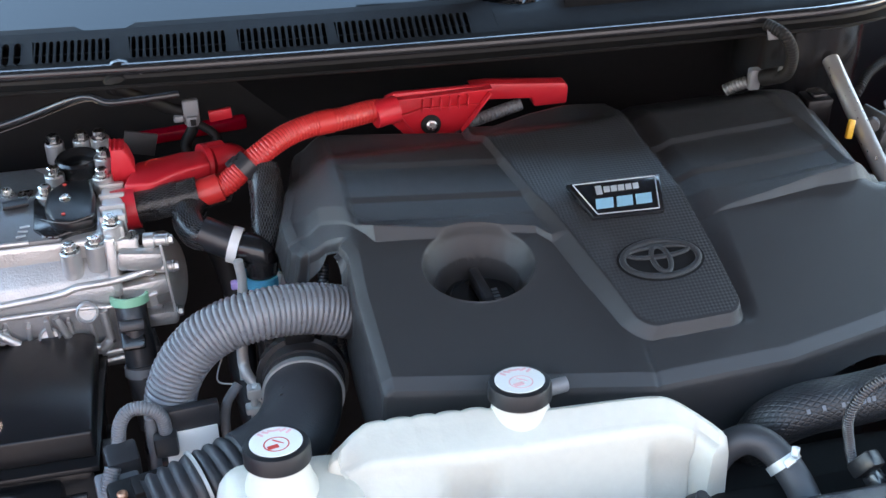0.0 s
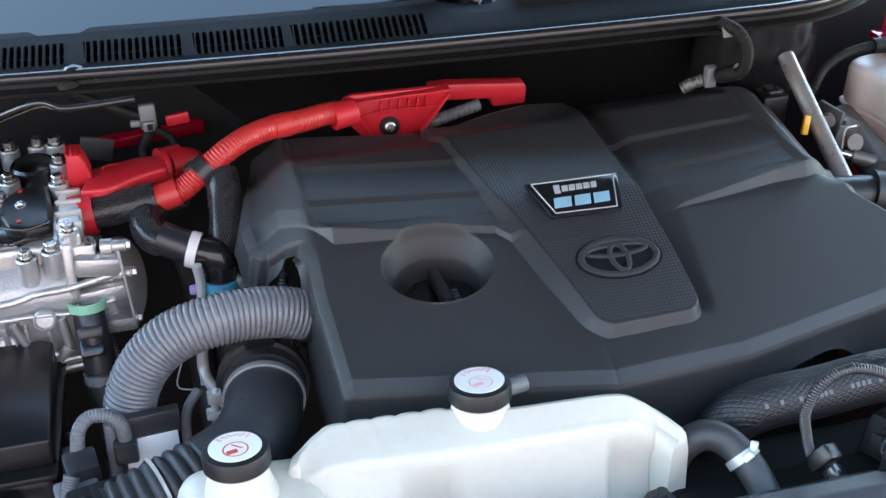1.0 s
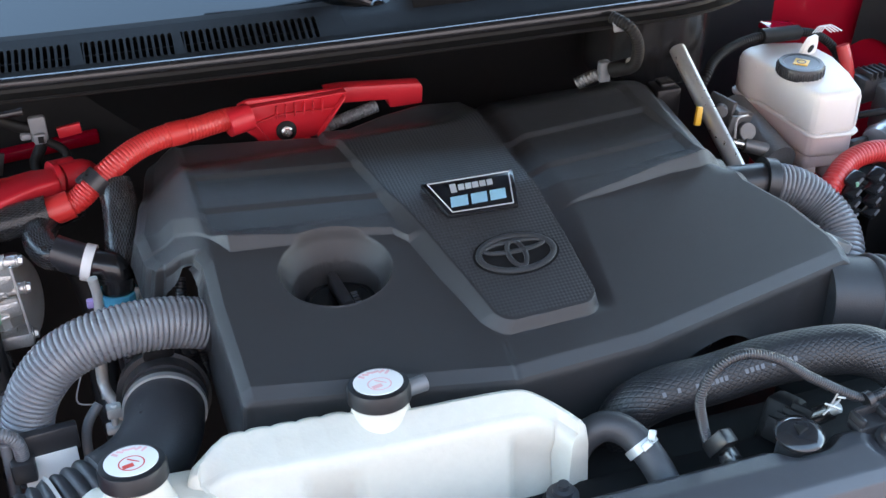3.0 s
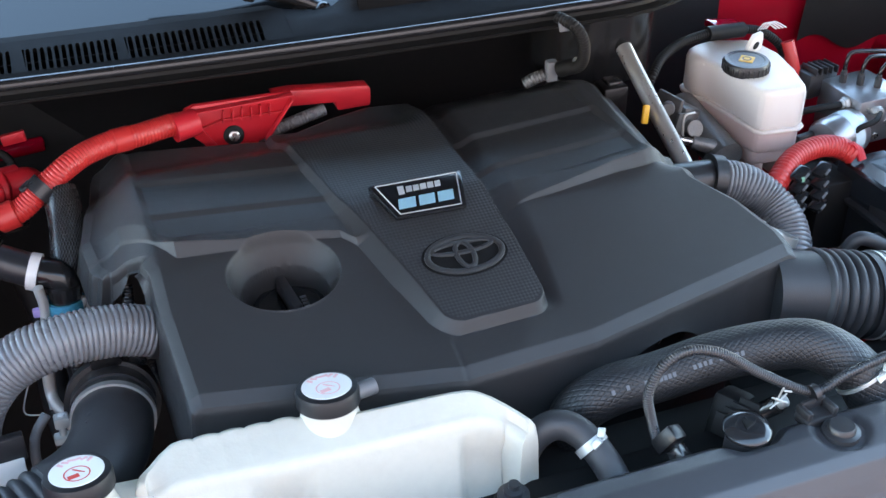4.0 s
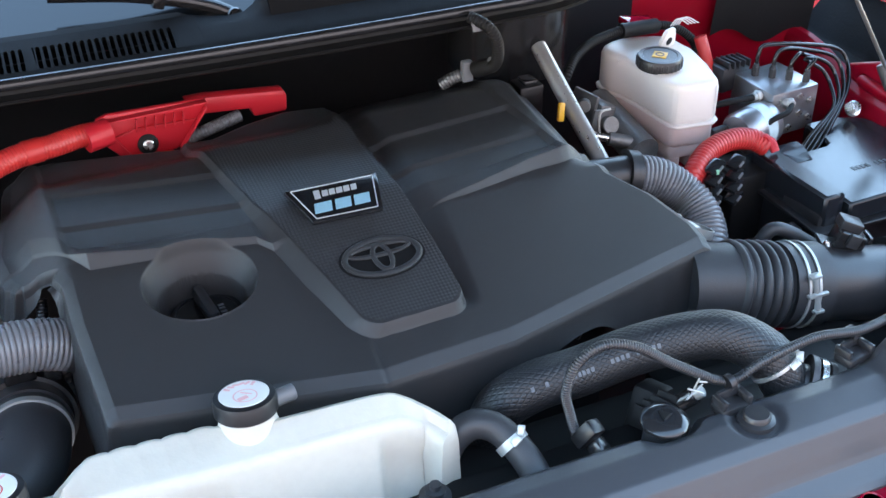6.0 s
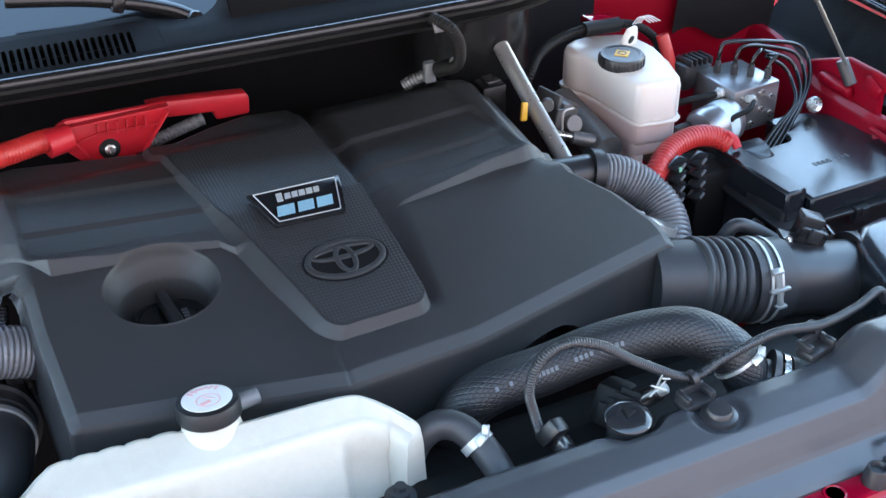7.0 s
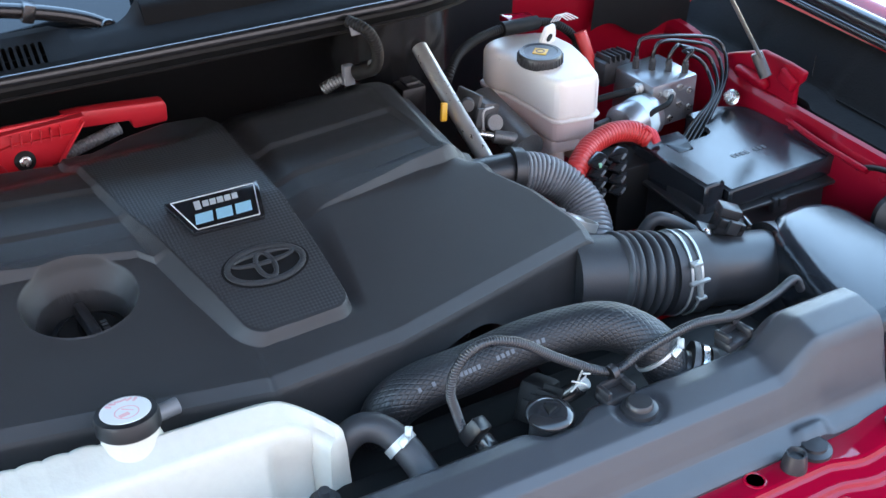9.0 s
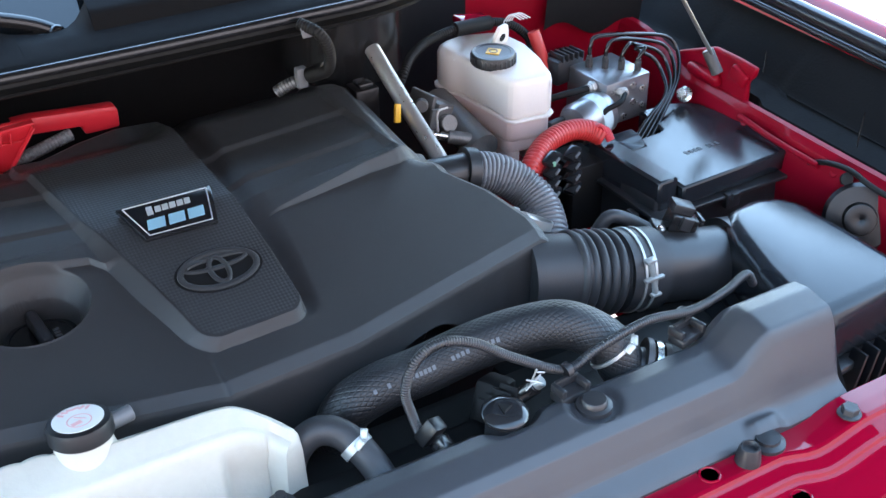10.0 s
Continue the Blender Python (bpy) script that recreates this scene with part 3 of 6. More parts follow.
part("spout", rod((0.272, 0.772, 1.096), (0.296, 0.776, 1.096), 0.0075), GREYPLAST, tank, "grey hose spout below the cap")
part("bolt", joined(lathe([(0.014, 0), (0.014, 0.004), (0.009, 0.006), (0.009, 0.010), (0.005, 0.011), (0.005, 0.016), (0.0, 0.016)], pose(0.380, 0.662, 1.036), 24)), RUBBER, tank, "black rubber-mounted bolt")


# ---- hoses and pipes ----
def hose(name, label, geo, material, category="hose"):
    t = thing(name, label, category)
    part("tube", geo, material, t)
    return t


def spring_clamp(parent, c, along, r, w=0.012):
    """A pale spring band with two raised ears."""
    cl = part("clamp", ring(c, along, r, 0.0018, w, 36), CLAMP, parent, "pale zinc spring clamp")
    m = axis(c, Vector(c) + Vector(along))
    out = (m.to_3x3() @ Vector((0, 0, 0))) + Vector((0, -0.45, 0.9)).normalized()
    ax = Vector(along).normalized()
    out = (out - ax * out.dot(ax)).normalized()
    for k in (-1, 1):
        p = Vector(c) + out * (r + 0.005) + ax * k * w * 0.25 + ax.cross(out) * k * 0.005
        part("ear", box(p, (0.003, 0.007, 0.010), 0.001, (20 * k, 35, 25)), CLAMP, cl)
    return cl


h = hose("corrugated_hose", "grey corrugated hose arching out of the engine cover", corrugated([(0.150, 0.950, 1.072), (0.123, 0.948, 1.082), (0.098, 0.946, 1.090), (0.066, 0.943, 1.0945), (0.040, 0.94, 1.0945), (0.015, 0.94, 1.0885), (-0.009, 0.94, 1.0755), (-0.029, 0.938, 1.0545), (-0.041, 0.935, 1.033), (-0.047, 0.932, 1.012), (-0.050, 0.93, 0.98), (-0.05, 0.93, 0.93)], 0.0252, 0.0051, 0.0022, 36), GREY)
part("cuff", ring((0.134, 0.949, 1.079), (0.9, 0.05, -0.32), 0.0250, 0.003, 0.012, 36), BLACK, h, "black end cuff")
part("end_socket", lathe([(0.029, 0), (0.029, 0.03), (0.026, 0.032)], pose(-0.049, 0.93, 0.935), 32), BLACK, h)
h = hose("corrugated_hose", "grey corrugated hose curving down beside the brake reservoir", corrugated([(0.772, 0.99, 1.090), (0.806, 0.98, 1.081), (0.832, 0.962, 1.063), (0.8394, 0.932, 1.0433), (0.8267, 0.90, 1.018), (0.81, 0.89, 0.98)], 0.0240, 0.0052, 0.0021, 36), GREY)
part("cuff", ring((0.772, 0.99, 1.090), (0.95, -0.2, -0.2), 0.0235, 0.004, 0.014, 36), BLACK, h, "black end cuff")
part("end_socket", tube([(0.715, 0.995, 1.092), (0.775, 0.99, 1.090)], 0.022, 24, 0.01), BLACK, h)

intake = thing("intake_duct", "smooth black air intake duct with a bellows section", "air duct")
part("elbow", tube([(0.082, 0.935, 1.012), (0.0785, 0.905, 1.0205), (0.0725, 0.877, 1.0205), (0.0585, 0.855, 1.014), (0.040, 0.841, 1.009), (0.015, 0.830, 1.005)], 0.0375, 40, 0.005), RUBBER, intake)
part("bellows", corrugated([(0.030, 0.838, 1.009), (0.005, 0.828, 1.008), (-0.025, 0.816, 1.005), (-0.07, 0.804, 0.998)], 0.0340, 0.0115, 0.0050, 40), RUBBER, intake)
part("neck", tube([(0.046, 0.846, 1.010), (0.022, 0.834, 1.008)], 0.0350, 36, 0.005), RUBBER, intake)
part("collar", tube([(0.088, 0.985, 1.000), (0.0805, 0.918, 1.017)], 0.0405, 44, 0.01), BLACK, intake)
part("flange", tube([(0.0835, 0.950, 1.008), (0.0815, 0.936, 1.012)], 0.0455, 44, 0.005), BLACK, intake)
part("sensor", joined(box((0.083, 0.955, 1.058), (0.030, 0.022, 0.016), 0.003), box((0.083, 0.955, 1.070), (0.018, 0.016, 0.012), 0.002), box((0.112, 0.955, 1.050), (0.016, 0.018, 0.016), 0.002)), GLOSSY, intake, "black throttle sensor plug")
part("clamp", ring((0.0788, 0.9055, 1.0205), (-0.12, -0.95, 0.12), 0.0372, 0.0026, 0.007, 48), CLAMP, intake, "pale band clamp")
part("screw", joined(rod((0.0335, 0.918, 1.03), (0.0305, 0.917, 0.985), 0.0035), box((0.033, 0.918, 1.022), (0.014, 0.012, 0.012), 0.002), box((0.031, 0.917, 1.002), (0.016, 0.012, 0.008), 0.002)), CLAMP, intake, "pale clamp screw")
part("rib", box((0.062, 0.880, 1.0545), (0.012, 0.003, 0.002), 0.0006, (-20, 0, 25)), RUBBER, intake)
part("rib", box((0.060, 0.872, 1.0535), (0.014, 0.003, 0.002), 0.0006, (-20, 0, 25)), RUBBER, intake)

duct = thing("intake_duct", "black air duct with bellows between engine cover and air box", "air duct")
part("pipe", tube([(0.742, 0.829, 1.0465), (0.764, 0.823, 1.0445), (0.79, 0.815, 1.042), (0.805, 0.812, 1.041)], 0.0445, 40, 0.006), RUBBER, duct)
part("bellows", corrugated([(0.784, 0.8160, 1.0430), (0.812, 0.811, 1.0375), (0.842, 0.806, 1.0315)], 0.0485, 0.0116, 0.0068, 44), RUBBER, duct)
part("collar", tube([(0.846, 0.806, 1.031), (0.892, 0.799, 1.0235)], 0.0465, 40, 0.006), RUBBER, duct)
part("sensor_pipe", tube([(0.885, 0.800, 1.0245), (0.95, 0.79, 1.013), (1.02, 0.782, 1.004)], 0.0415, 40, 0.006), BLACK, duct)
cl = part("clamp", joined(ring((0.858, 0.8042, 1.0292), (1, -0.13, -0.15), 0.0467, 0.0014, 0.003, 48), ring((0.870, 0.802, 1.0272), (1, -0.13, -0.15), 0.0467, 0.0014, 0.003, 48)), CLAMP, duct, "bright worm clamp round the duct")
part("screw", joined(rod((0.862, 0.767, 1.064), (0.865, 0.755, 1.022), 0.0040), box((0.862, 0.766, 1.062), (0.014, 0.009, 0.004), 0.0015), box((0.8635, 0.7595, 1.043), (0.026, 0.009, 0.004), 0.0015), box((0.865, 0.7555, 1.024), (0.013, 0.009, 0.004), 0.0015)), CLAMP, cl)
sens = thing("airflow_sensor", "black airflow sensor plugged into the duct", "sensor")
ms = pose(0.931, 0.806, 1.034, 0, 20, -22)


def on_sensor(c, size, bevel=0.0015):
    """A small moulding in the sensor's own axes."""
    vs, fs = box(c, size, bevel)
    return [ms @ Vector(v) for v in vs], fs


part("body", on_sensor((0, 0, 0), (0.052, 0.026, 0.034), 0.003), BLACK, sens)
part("flange", on_sensor((0, 0.002, 0.018), (0.066, 0.034, 0.005)), BLACK, sens)
part("plug", on_sensor((-0.004, 0.004, 0.031), (0.034, 0.024, 0.022), 0.003), GLOSSY, sens)
part("plug_head", on_sensor((-0.008, 0.010, 0.046), (0.026, 0.020, 0.012), 0.002), BLACK, sens)
part("latch", on_sensor((-0.004, -0.010, 0.036), (0.014, 0.006, 0.016)), BLACK, sens)
part("latch", on_sensor((0.016, 0.004, 0.040), (0.006, 0.020, 0.008)), GLOSSY, sens)
for k in range(6):
    part("fin", on_sensor((-0.022 + 0.0088 * k, -0.0145, -0.002), (0.0022, 0.004, 0.032), 0.0006), BLACK, sens)
for x in (-0.027, 0.027):
    part("screw", hexbolt(ms @ Vector((x, -0.004, 0.0205)), 0.0038, ms.to_3x3() @ Vector((0, 0, 1)), 0.004), STEEL, sens)
h = hose("breather_hose", "thin black hose behind the intake duct", tube([(0.865, 0.865, 1.04), (0.880, 0.862, 1.06), (0.90, 0.855, 1.055), (0.93, 0.845, 1.035)], 0.008, 18, 0.004), RUBBER)

RAD = [(0.470, 0.748, 0.985), (0.478, 0.737, 1.040), (0.508, 0.73, 1.062), (0.5575, 0.727, 1.067), (0.6123, 0.72, 1.0790), (0.6618, 0.707, 1.0875), (0.695, 0.69, 1.090), (0.722, 0.665, 1.076), (0.735, 0.648, 1.05)]
rad = hose("radiator_hose", "thick black woven rubber coolant hose with printed marks", tube(RAD, 0.0235, 36, 0.006), HOSEWEAVE)
spring_clamp(rad, (0.727, 0.658, 1.068), (0.3, -0.4, -0.55), 0.0238, 0.0035)
line, gap = spline(RAD, 0.0052)
toward = Vector((-0.45, -0.75, 0.55)).normalized()
rng = random.Random(4)
for k in range(18, 44):
    if rng.random() < 0.22:
        continue
    t = (line[k + 1] - line[k - 1]).normalized()
    n = (toward - t * toward.dot(t)).normalized()
    w = t.cross(n)
    m = Matrix.Translation(line[k] + n * 0.0234) @ Matrix((t, w, n)).transposed().to_4x4()
    hgt = 0.0045
    part("mark", prism([(-0.0016, -hgt / 2), (0.0016, -hgt / 2), (0.0016, hgt / 2), (-0.0016, hgt / 2)], 0, 0.0004, 0, 1, m), FAINT, rad)
h = hose("breather_hose", "small black rubber hose with a pale spring clamp", tube([(0.405, 0.71, 1.01), (0.416, 0.706, 1.050), (0.436, 0.702, 1.066), (0.455, 0.688, 1.062), (0.468, 0.660, 1.045), (0.475, 0.63, 1.018)], 0.0135, 24, 0.004), RUBBER)
spring_clamp(h, (0.4605, 0.677, 1.056), (0.35, -0.75, -0.5), 0.0137, 0.008)
part("pipe", tube([(0.466, 0.664, 1.048), (0.482, 0.632, 1.03)], 0.009, 16, 0.006), PIPE, h)
h = hose("wiring_conduit", "thin ribbed grey wiring conduit along the front panel", corrugated([(0.513, 0.655, 1.06), (0.5079, 0.66, 1.082), (0.5012, 0.66, 1.113), (0.5111, 0.66, 1.1401), (0.5355, 0.66, 1.1509), (0.5669, 0.655, 1.1422), (0.6069, 0.65, 1.1129), (0.6576, 0.64, 1.0856), (0.694, 0.64, 1.0953), (0.7504, 0.64, 1.1051), (0.8056, 0.64, 1.0963), (0.8569, 0.65, 1.0929), (0.8942, 0.66, 1.0948), (0.912, 0.665, 1.075)], 0.0047, 0.0026, 0.0007, 14), CABLEGREY, "wiring conduit")
part("plug", box((0.519, 0.648, 1.068), (0.018, 0.015, 0.026), 0.003, (25, 20, 20)), BOXBLACK, h, "black connector plug")
part("plug_collar", box((0.526, 0.640, 1.056), (0.016, 0.014, 0.014), 0.002, (25, 20, 20)), GLOSSY, h)
part("pin", rod((0.528, 0.637, 1.052), (0.540, 0.628, 1.045), 0.004), STEEL, h)
for p, rz in (((0.652, 0.624, 1.076), 5), ((0.795, 0.632, 1.080), 12)):
    part("clip", joined(box((p[0], p[1], p[2] - 0.004), (0.034, 0.020, 0.010), 0.003, (0, 0, rz)), box((p[0] - 0.013, p[1], p[2] + 0.003), (0.006, 0.018, 0.010), 0.002, (0, 0, rz)), box((p[0] + 0.013, p[1], p[2] + 0.003), (0.006, 0.018, 0.010), 0.002, (0, 0, rz)), box((p[0], p[1] + 0.007, p[2] + 0.004), (0.026, 0.004, 0.012), 0.001, (0, 0, rz))), BLACK, h, "black cable clip")
    part("strap", ring((p[0] + 0.004, p[1] + 0.012, p[2] + 0.012), (1, 0.1, 0.2), 0.0062, 0.0015, 0.006, 20), BLACK, h)

# ---- high-voltage cable ----
cable = thing("high_voltage_cable", "orange corrugated high-voltage cable with braided end", "cable")
part("conduit", corrugated([(0.008, 1.14, 1.118), (0.0340, 1.141, 1.1245), (0.056, 1.146, 1.1390), (0.084, 1.153, 1.1560), (0.109, 1.165, 1.1635), (0.140, 1.175, 1.1670), (0.171, 1.182, 1.1665), (0.203, 1.19, 1.1675), (0.222, 1.194, 1.1655)], 0.0128, 0.0038, 0.0010, 24), ORANGE, cable)
part("sleeve", tube([(-0.066, 1.14, 1.1095), (-0.0244, 1.14, 1.1148), (0.006, 1.14, 1.1185)], 0.0180, 24, 0.004), BRAID, cable, "black braided sleeve")
part("collar", tube([(-0.082, 1.14, 1.1085), (-0.058, 1.14, 1.1108)], 0.0225, 24, 0.005), REDPLAST, cable, "red end collar")
part("tape", tube([(0.001, 1.14, 1.1175), (0.017, 1.14, 1.1200), (0.030, 1.1405, 1.1232)], 0.0152, 24, 0.005), ORANGE, cable)
part("tape", tube([(0.140, 1.1750, 1.1670), (0.158, 1.1790, 1.1668)], 0.0134, 24, 0.004), ORANGE, cable)
clip = part("clip", ring((0.059, 1.1465, 1.1410), (0.6, 0.2, 0.42), 0.0132, 0.0028, 0.015, 30), CABLEGREY, cable, "dark grey cable clip")
part("latch", box((0.045, 1.148, 1.146), (0.014, 0.008, 0.008), 0.002, (0, -30, 20)), CABLEGREY, clip)
bracket = thing("cable_bracket", "red plastic cable bracket with ribs and a bolt", "bracket")
mbk = pose(0, 1.202, 0, 90, 0, 0)


def on_bracket(a, b, h, w=0.0020):
    """A raised rib standing off the bracket's face from a to b in x, z."""
    (ax, az), (bx, bz) = a, b
    return box(((ax + bx) / 2, 1.1985 - h / 2, (az + bz) / 2), (math.hypot(bx - ax, bz - az), h, w), 0.0007, (0, -math.degrees(math.atan2(bz - az, bx - ax)), 0))


part("plate", prism([(0.2200, 1.1770), (0.2320, 1.1815), (0.3430, 1.1795), (0.3400, 1.1700), (0.3080, 1.1260), (0.2960, 1.1230), (0.2440, 1.1260), (0.2240, 1.1480)], -0.004, 0.004, 0.0025, 2, mbk), REDPLAST, bracket)
part("socket", tube([(0.206, 1.186, 1.1640), (0.232, 1.193, 1.1655)], 0.0150, 24, 0.006), REDPLAST, bracket)
part("arm", prism([(0.322, 1.1730), (0.345, 1.1730), (0.437, 1.1640), (0.441, 1.1580), (0.440, 1.1370), (0.400, 1.1370), (0.397, 1.1480), (0.336, 1.1530)], -0.006, 0.012, 0.003, 2, pose(0, 1.226, 0, 90, 0, 0)), REDPLAST, bracket)
for a, b, h in (((0.222, 1.176), (0.342, 1.1785), 0.010), ((0.308, 1.127), (0.341, 1.172), 0.009), ((0.226, 1.172), (0.252, 1.130), 0.005), ((0.226, 1.150), (0.262, 1.160), 0.004),
                ((0.262, 1.160), (0.330, 1.158), 0.004), ((0.244, 1.128), (0.300, 1.125), 0.005)):
    part("rib", on_bracket(a, b, h), REDPLAST, bracket)
for k in range(6):
    x = 0.262 + 0.0105 * k
    part("rib", on_bracket((x, 1.157), (x + 0.001, 1.172 - 0.0002 * k), 0.007, 0.0016), REDPLAST, bracket)
part("grommet", lathe([(0.0115, 0), (0.0115, 0.004), (0.008, 0.006), (0.0, 0.006)], axis((0.2725, 1.199, 1.1385), (0.2725, 1.10, 1.16)), 24), BLACKANDSHADE, bracket, "black rubber grommet")
part("bolt", hexbolt((0.2725, 1.193, 1.1395), 0.0045, (0, -0.97, 0.22), 0.005), STEEL, bracket)
h = hose("conduit", "grey ribbed conduit behind the engine cover", corrugated([(0.30, 1.212, 1.122), (0.33, 1.214, 1.129), (0.385, 1.220, 1.140)], 0.0075, 0.004, 0.001, 16), GREY, "conduit")

# ---- inverter ----
inverter = thing("inverter_housing", "cast aluminium inverter housing with bolted lids", "housing")
part("body", box((-0.185, 1.16, 1.075), (0.215, 0.165, 0.085), 0.008, (0, 0, 0), 3), ALU, inverter)
part("lid_plate", prism([(-0.085, -0.078), (0.052, -0.078), (0.062, 0.02), (0.02, 0.075), (-0.085, 0.075)], 0, 0.008, 0.003, 2, pose(-0.185, 1.158, 1.113)), LIDMETAL, inverter, "dull grey lid plate")
part("lower_body", box((-0.175, 1.135, 1.010), (0.21, 0.150, 0.10), 0.018, (0, 0, 0), 4), ALU, inverter)
across = Matrix(((0, 0, 1, 0), (1, 0, 0, 0), (0, 1, 0, 0), (0, 0, 0, 1)))
part("sloped_panel", prism([(1.16, 1.0), (1.056, 1.0), (1.054, 1.0680), (1.060, 1.0800), (1.082, 1.100), (1.16, 1.105)], -0.295, -0.0871, 0.003, 2, across), ALUDULL, inverter, "dull sloped casting")
part("column", box((-0.0871, 1.0680, 1.0898), (0.011, 0.020, 0.066), 0.003, (-8, 0, 0), 3), ALU, inverter)
part("pad", box((-0.0716, 1.0750, 1.0996), (0.024, 0.018, 0.034), 0.004, (-10, 0, 0), 3), ALU, inverter)
part("ridge", tube([(-0.30, 1.052, 1.0600), (-0.155, 1.0540, 1.0700), (-0.125, 1.0550, 1.0760), (-0.0909, 1.0560, 1.0775), (-0.0485, 1.0620, 1.0822)], 0.0040, 14, 0.005), ALU, inverter)
part("ridge", tube([(-0.30, 1.050, 1.0520), (-0.1345, 1.050, 1.0540), (-0.0909, 1.050, 1.0515), (-0.0485, 1.056, 1.0562)], 0.0026, 12, 0.005), ALU, inverter)
part("round_boss", lathe([(0.0115, 0), (0.0115, 0.008), (0.0095, 0.010), (0.0085, 0.003), (0.0, 0.003)], axis((-0.1188, 1.0500, 1.0489), (-0.1188, 1.0, 1.0689)), 28), ALUDULL, inverter)
part("stud", joined(rod((-0.0546, 1.0750, 1.1090), (-0.0315, 1.0720, 1.1089), 0.0062), rod((-0.0546, 1.0750, 1.1090), (-0.0431, 1.0735, 1.1090), 0.0082), hexbolt((-0.0315, 1.0720, 1.1089), 0.0050, (1, -0.1, 0), 0.006)), ALU, inverter)
part("stud", joined(rod((-0.0639, 1.0720, 1.0781), (-0.0292, 1.0680, 1.0787), 0.0062), rod((-0.0639, 1.0720, 1.0781), (-0.0466, 1.0700, 1.0784), 0.0082), hexbolt((-0.0292, 1.0680, 1.0787), 0.0050, (1, -0.1, 0), 0.006)), ALU, inverter)
part("stud", joined(rod((-0.0580, 1.0680, 1.0241), (-0.0311, 1.0640, 1.0246), 0.0062), rod((-0.0580, 1.0680, 1.0241), (-0.0445, 1.0660, 1.0244), 0.0082), hexbolt((-0.0311, 1.0640, 1.0246), 0.0050, (1, -0.1, 0), 0.006)), ALU, inverter)
rng = random.Random(11)
for k in range(9):
    x = -0.285 + 0.021 * k
    part("cast_rib", box((x, 1.055, 1.030 - 0.004 * (k % 3)), (0.004 + 0.003 * rng.random(), 0.014, 0.026 + 0.012 * rng.random()), 0.0016, (5, 12 * (rng.random() - 0.5), 0)), ALU, inverter)
for x, z, r in ((-0.268, 1.036, 0.010), (-0.205, 1.030, 0.008), (-0.160, 1.022, 0.011)):
    part("cast_boss", lathe([(r, 0), (r, 0.006), (r - 0.002, 0.008), (r - 0.003, 0.002), (0.0, 0.002)], axis((x, 1.052, z), (x, 1.0, z + 0.03)), 22), ALUDULL, inverter)
for a, b, k in (((-0.150, 1.046, 1.050), (-0.138, 1.046, 1.012), 0.0040), ((-0.138, 1.046, 1.012), (-0.108, 1.046, 1.004), 0.0045), ((-0.104, 1.047, 1.050), (-0.100, 1.046, 1.014), 0.0050), ((-0.100, 1.046, 1.014), (-0.112, 1.045, 1.002), 0.0055),
                ((-0.112, 1.047, 0.996), (-0.070, 1.047, 1.000), 0.0030), ((-0.112, 1.047, 0.986), (-0.070, 1.047, 0.990), 0.0034), ((-0.215, 1.046, 1.044), (-0.190, 1.046, 1.022), 0.0045), ((-0.240, 1.046, 1.040), (-0.228, 1.046, 1.010), 0.0050)):
    part("cast_web", tube([a, tuple((i + j) / 2 for i, j in zip(a, b)), b], k, 12, 0.006), ALU, inverter)
part("flange", box((-0.082, 1.135, 1.105), (0.022, 0.125, 0.050), 0.004), ALU, inverter)
for k in range(4):
    part("fin", box((-0.082, 1.09 + 0.022 * k, 1.122), (0.026, 0.005, 0.024), 0.0015), ALU, inverter)
for p, hgt in (((-0.1264, 1.070, 1.108), 0.026), ((-0.1015, 1.072, 1.112), 0.026), ((-0.0825, 1.080, 1.128), 0.02), ((-0.09, 1.165, 1.136), 0.02), ((-0.088, 1.20, 1.140), 0.03), ((-0.1413, 1.195, 1.128), 0.02),
               ((-0.092, 1.245, 1.140), 0.03), ((-0.150, 1.165, 1.123), 0.01), ((-0.112, 1.256, 1.135), 0.02), ((-0.143, 1.264, 1.130), 0.02)):
    part("boss", lathe([(0.0105, -hgt), (0.0105, 0.002), (0.0095, 0.003)], pose(*p), 22), ALU, inverter)
    part("bolt", hexbolt((p[0], p[1], p[2] + 0.003), 0.0066, (0, 0, 1), 0.009), STEEL, inverter)
lid = part("inspection_lid", prism([(-0.1319, 1.172), (-0.102, 1.171), (-0.0975, 1.133), (-0.099, 1.088), (-0.122, 1.083), (-0.140, 1.093), (-0.1490, 1.118), (-0.1475, 1.152)], 1.122, 1.135, 0.005, 4), BOXBLACK, inverter, "gloss black inspection lid")
part("skirt", prism([(-0.163, 1.160), (-0.161, 1.100), (-0.150, 1.084), (-0.138, 1.080), (-0.120, 1.088), (-0.0985, 1.092), (-0.0985, 1.165), (-0.150, 1.175)], 1.114, 1.124, 0.003, 2), GLOSSY, lid)
part("rim", tube([(-0.150, 1.098, 1.1345), (-0.138, 1.089, 1.1350), (-0.122, 1.084, 1.1350), (-0.104, 1.090, 1.1355), (-0.100, 1.094, 1.1355)], 0.0016, 8, 0.003), GLOSSY, lid)
part("screw", hexbolt((-0.128, 1.133, 1.135), 0.0045, (0, 0, 1), 0.004), STEEL, lid)
for p in ((-0.129, 1.101, 1.1355), (-0.129, 1.161, 1.1355)):
    part("mark", lathe([(0.0022, 0), (0.0022, 0.001), (0, 0.001)], pose(*p), 12), REDINK, lid, "red paint dot")
part("tab", box((-0.180, 1.150, 1.126), (0.026, 0.014, 0.004), 0.0012, (0, 0, 10)), BLACK, inverter)
for k in range(3):
    part("mark", box((-0.172 + 0.0015 * k, 1.088 + 0.009 * k, 1.1235), (0.010, 0.0025, 0.0012), 0.0003, (0, 0, 8 * (-1) ** k)), ALU, inverter)
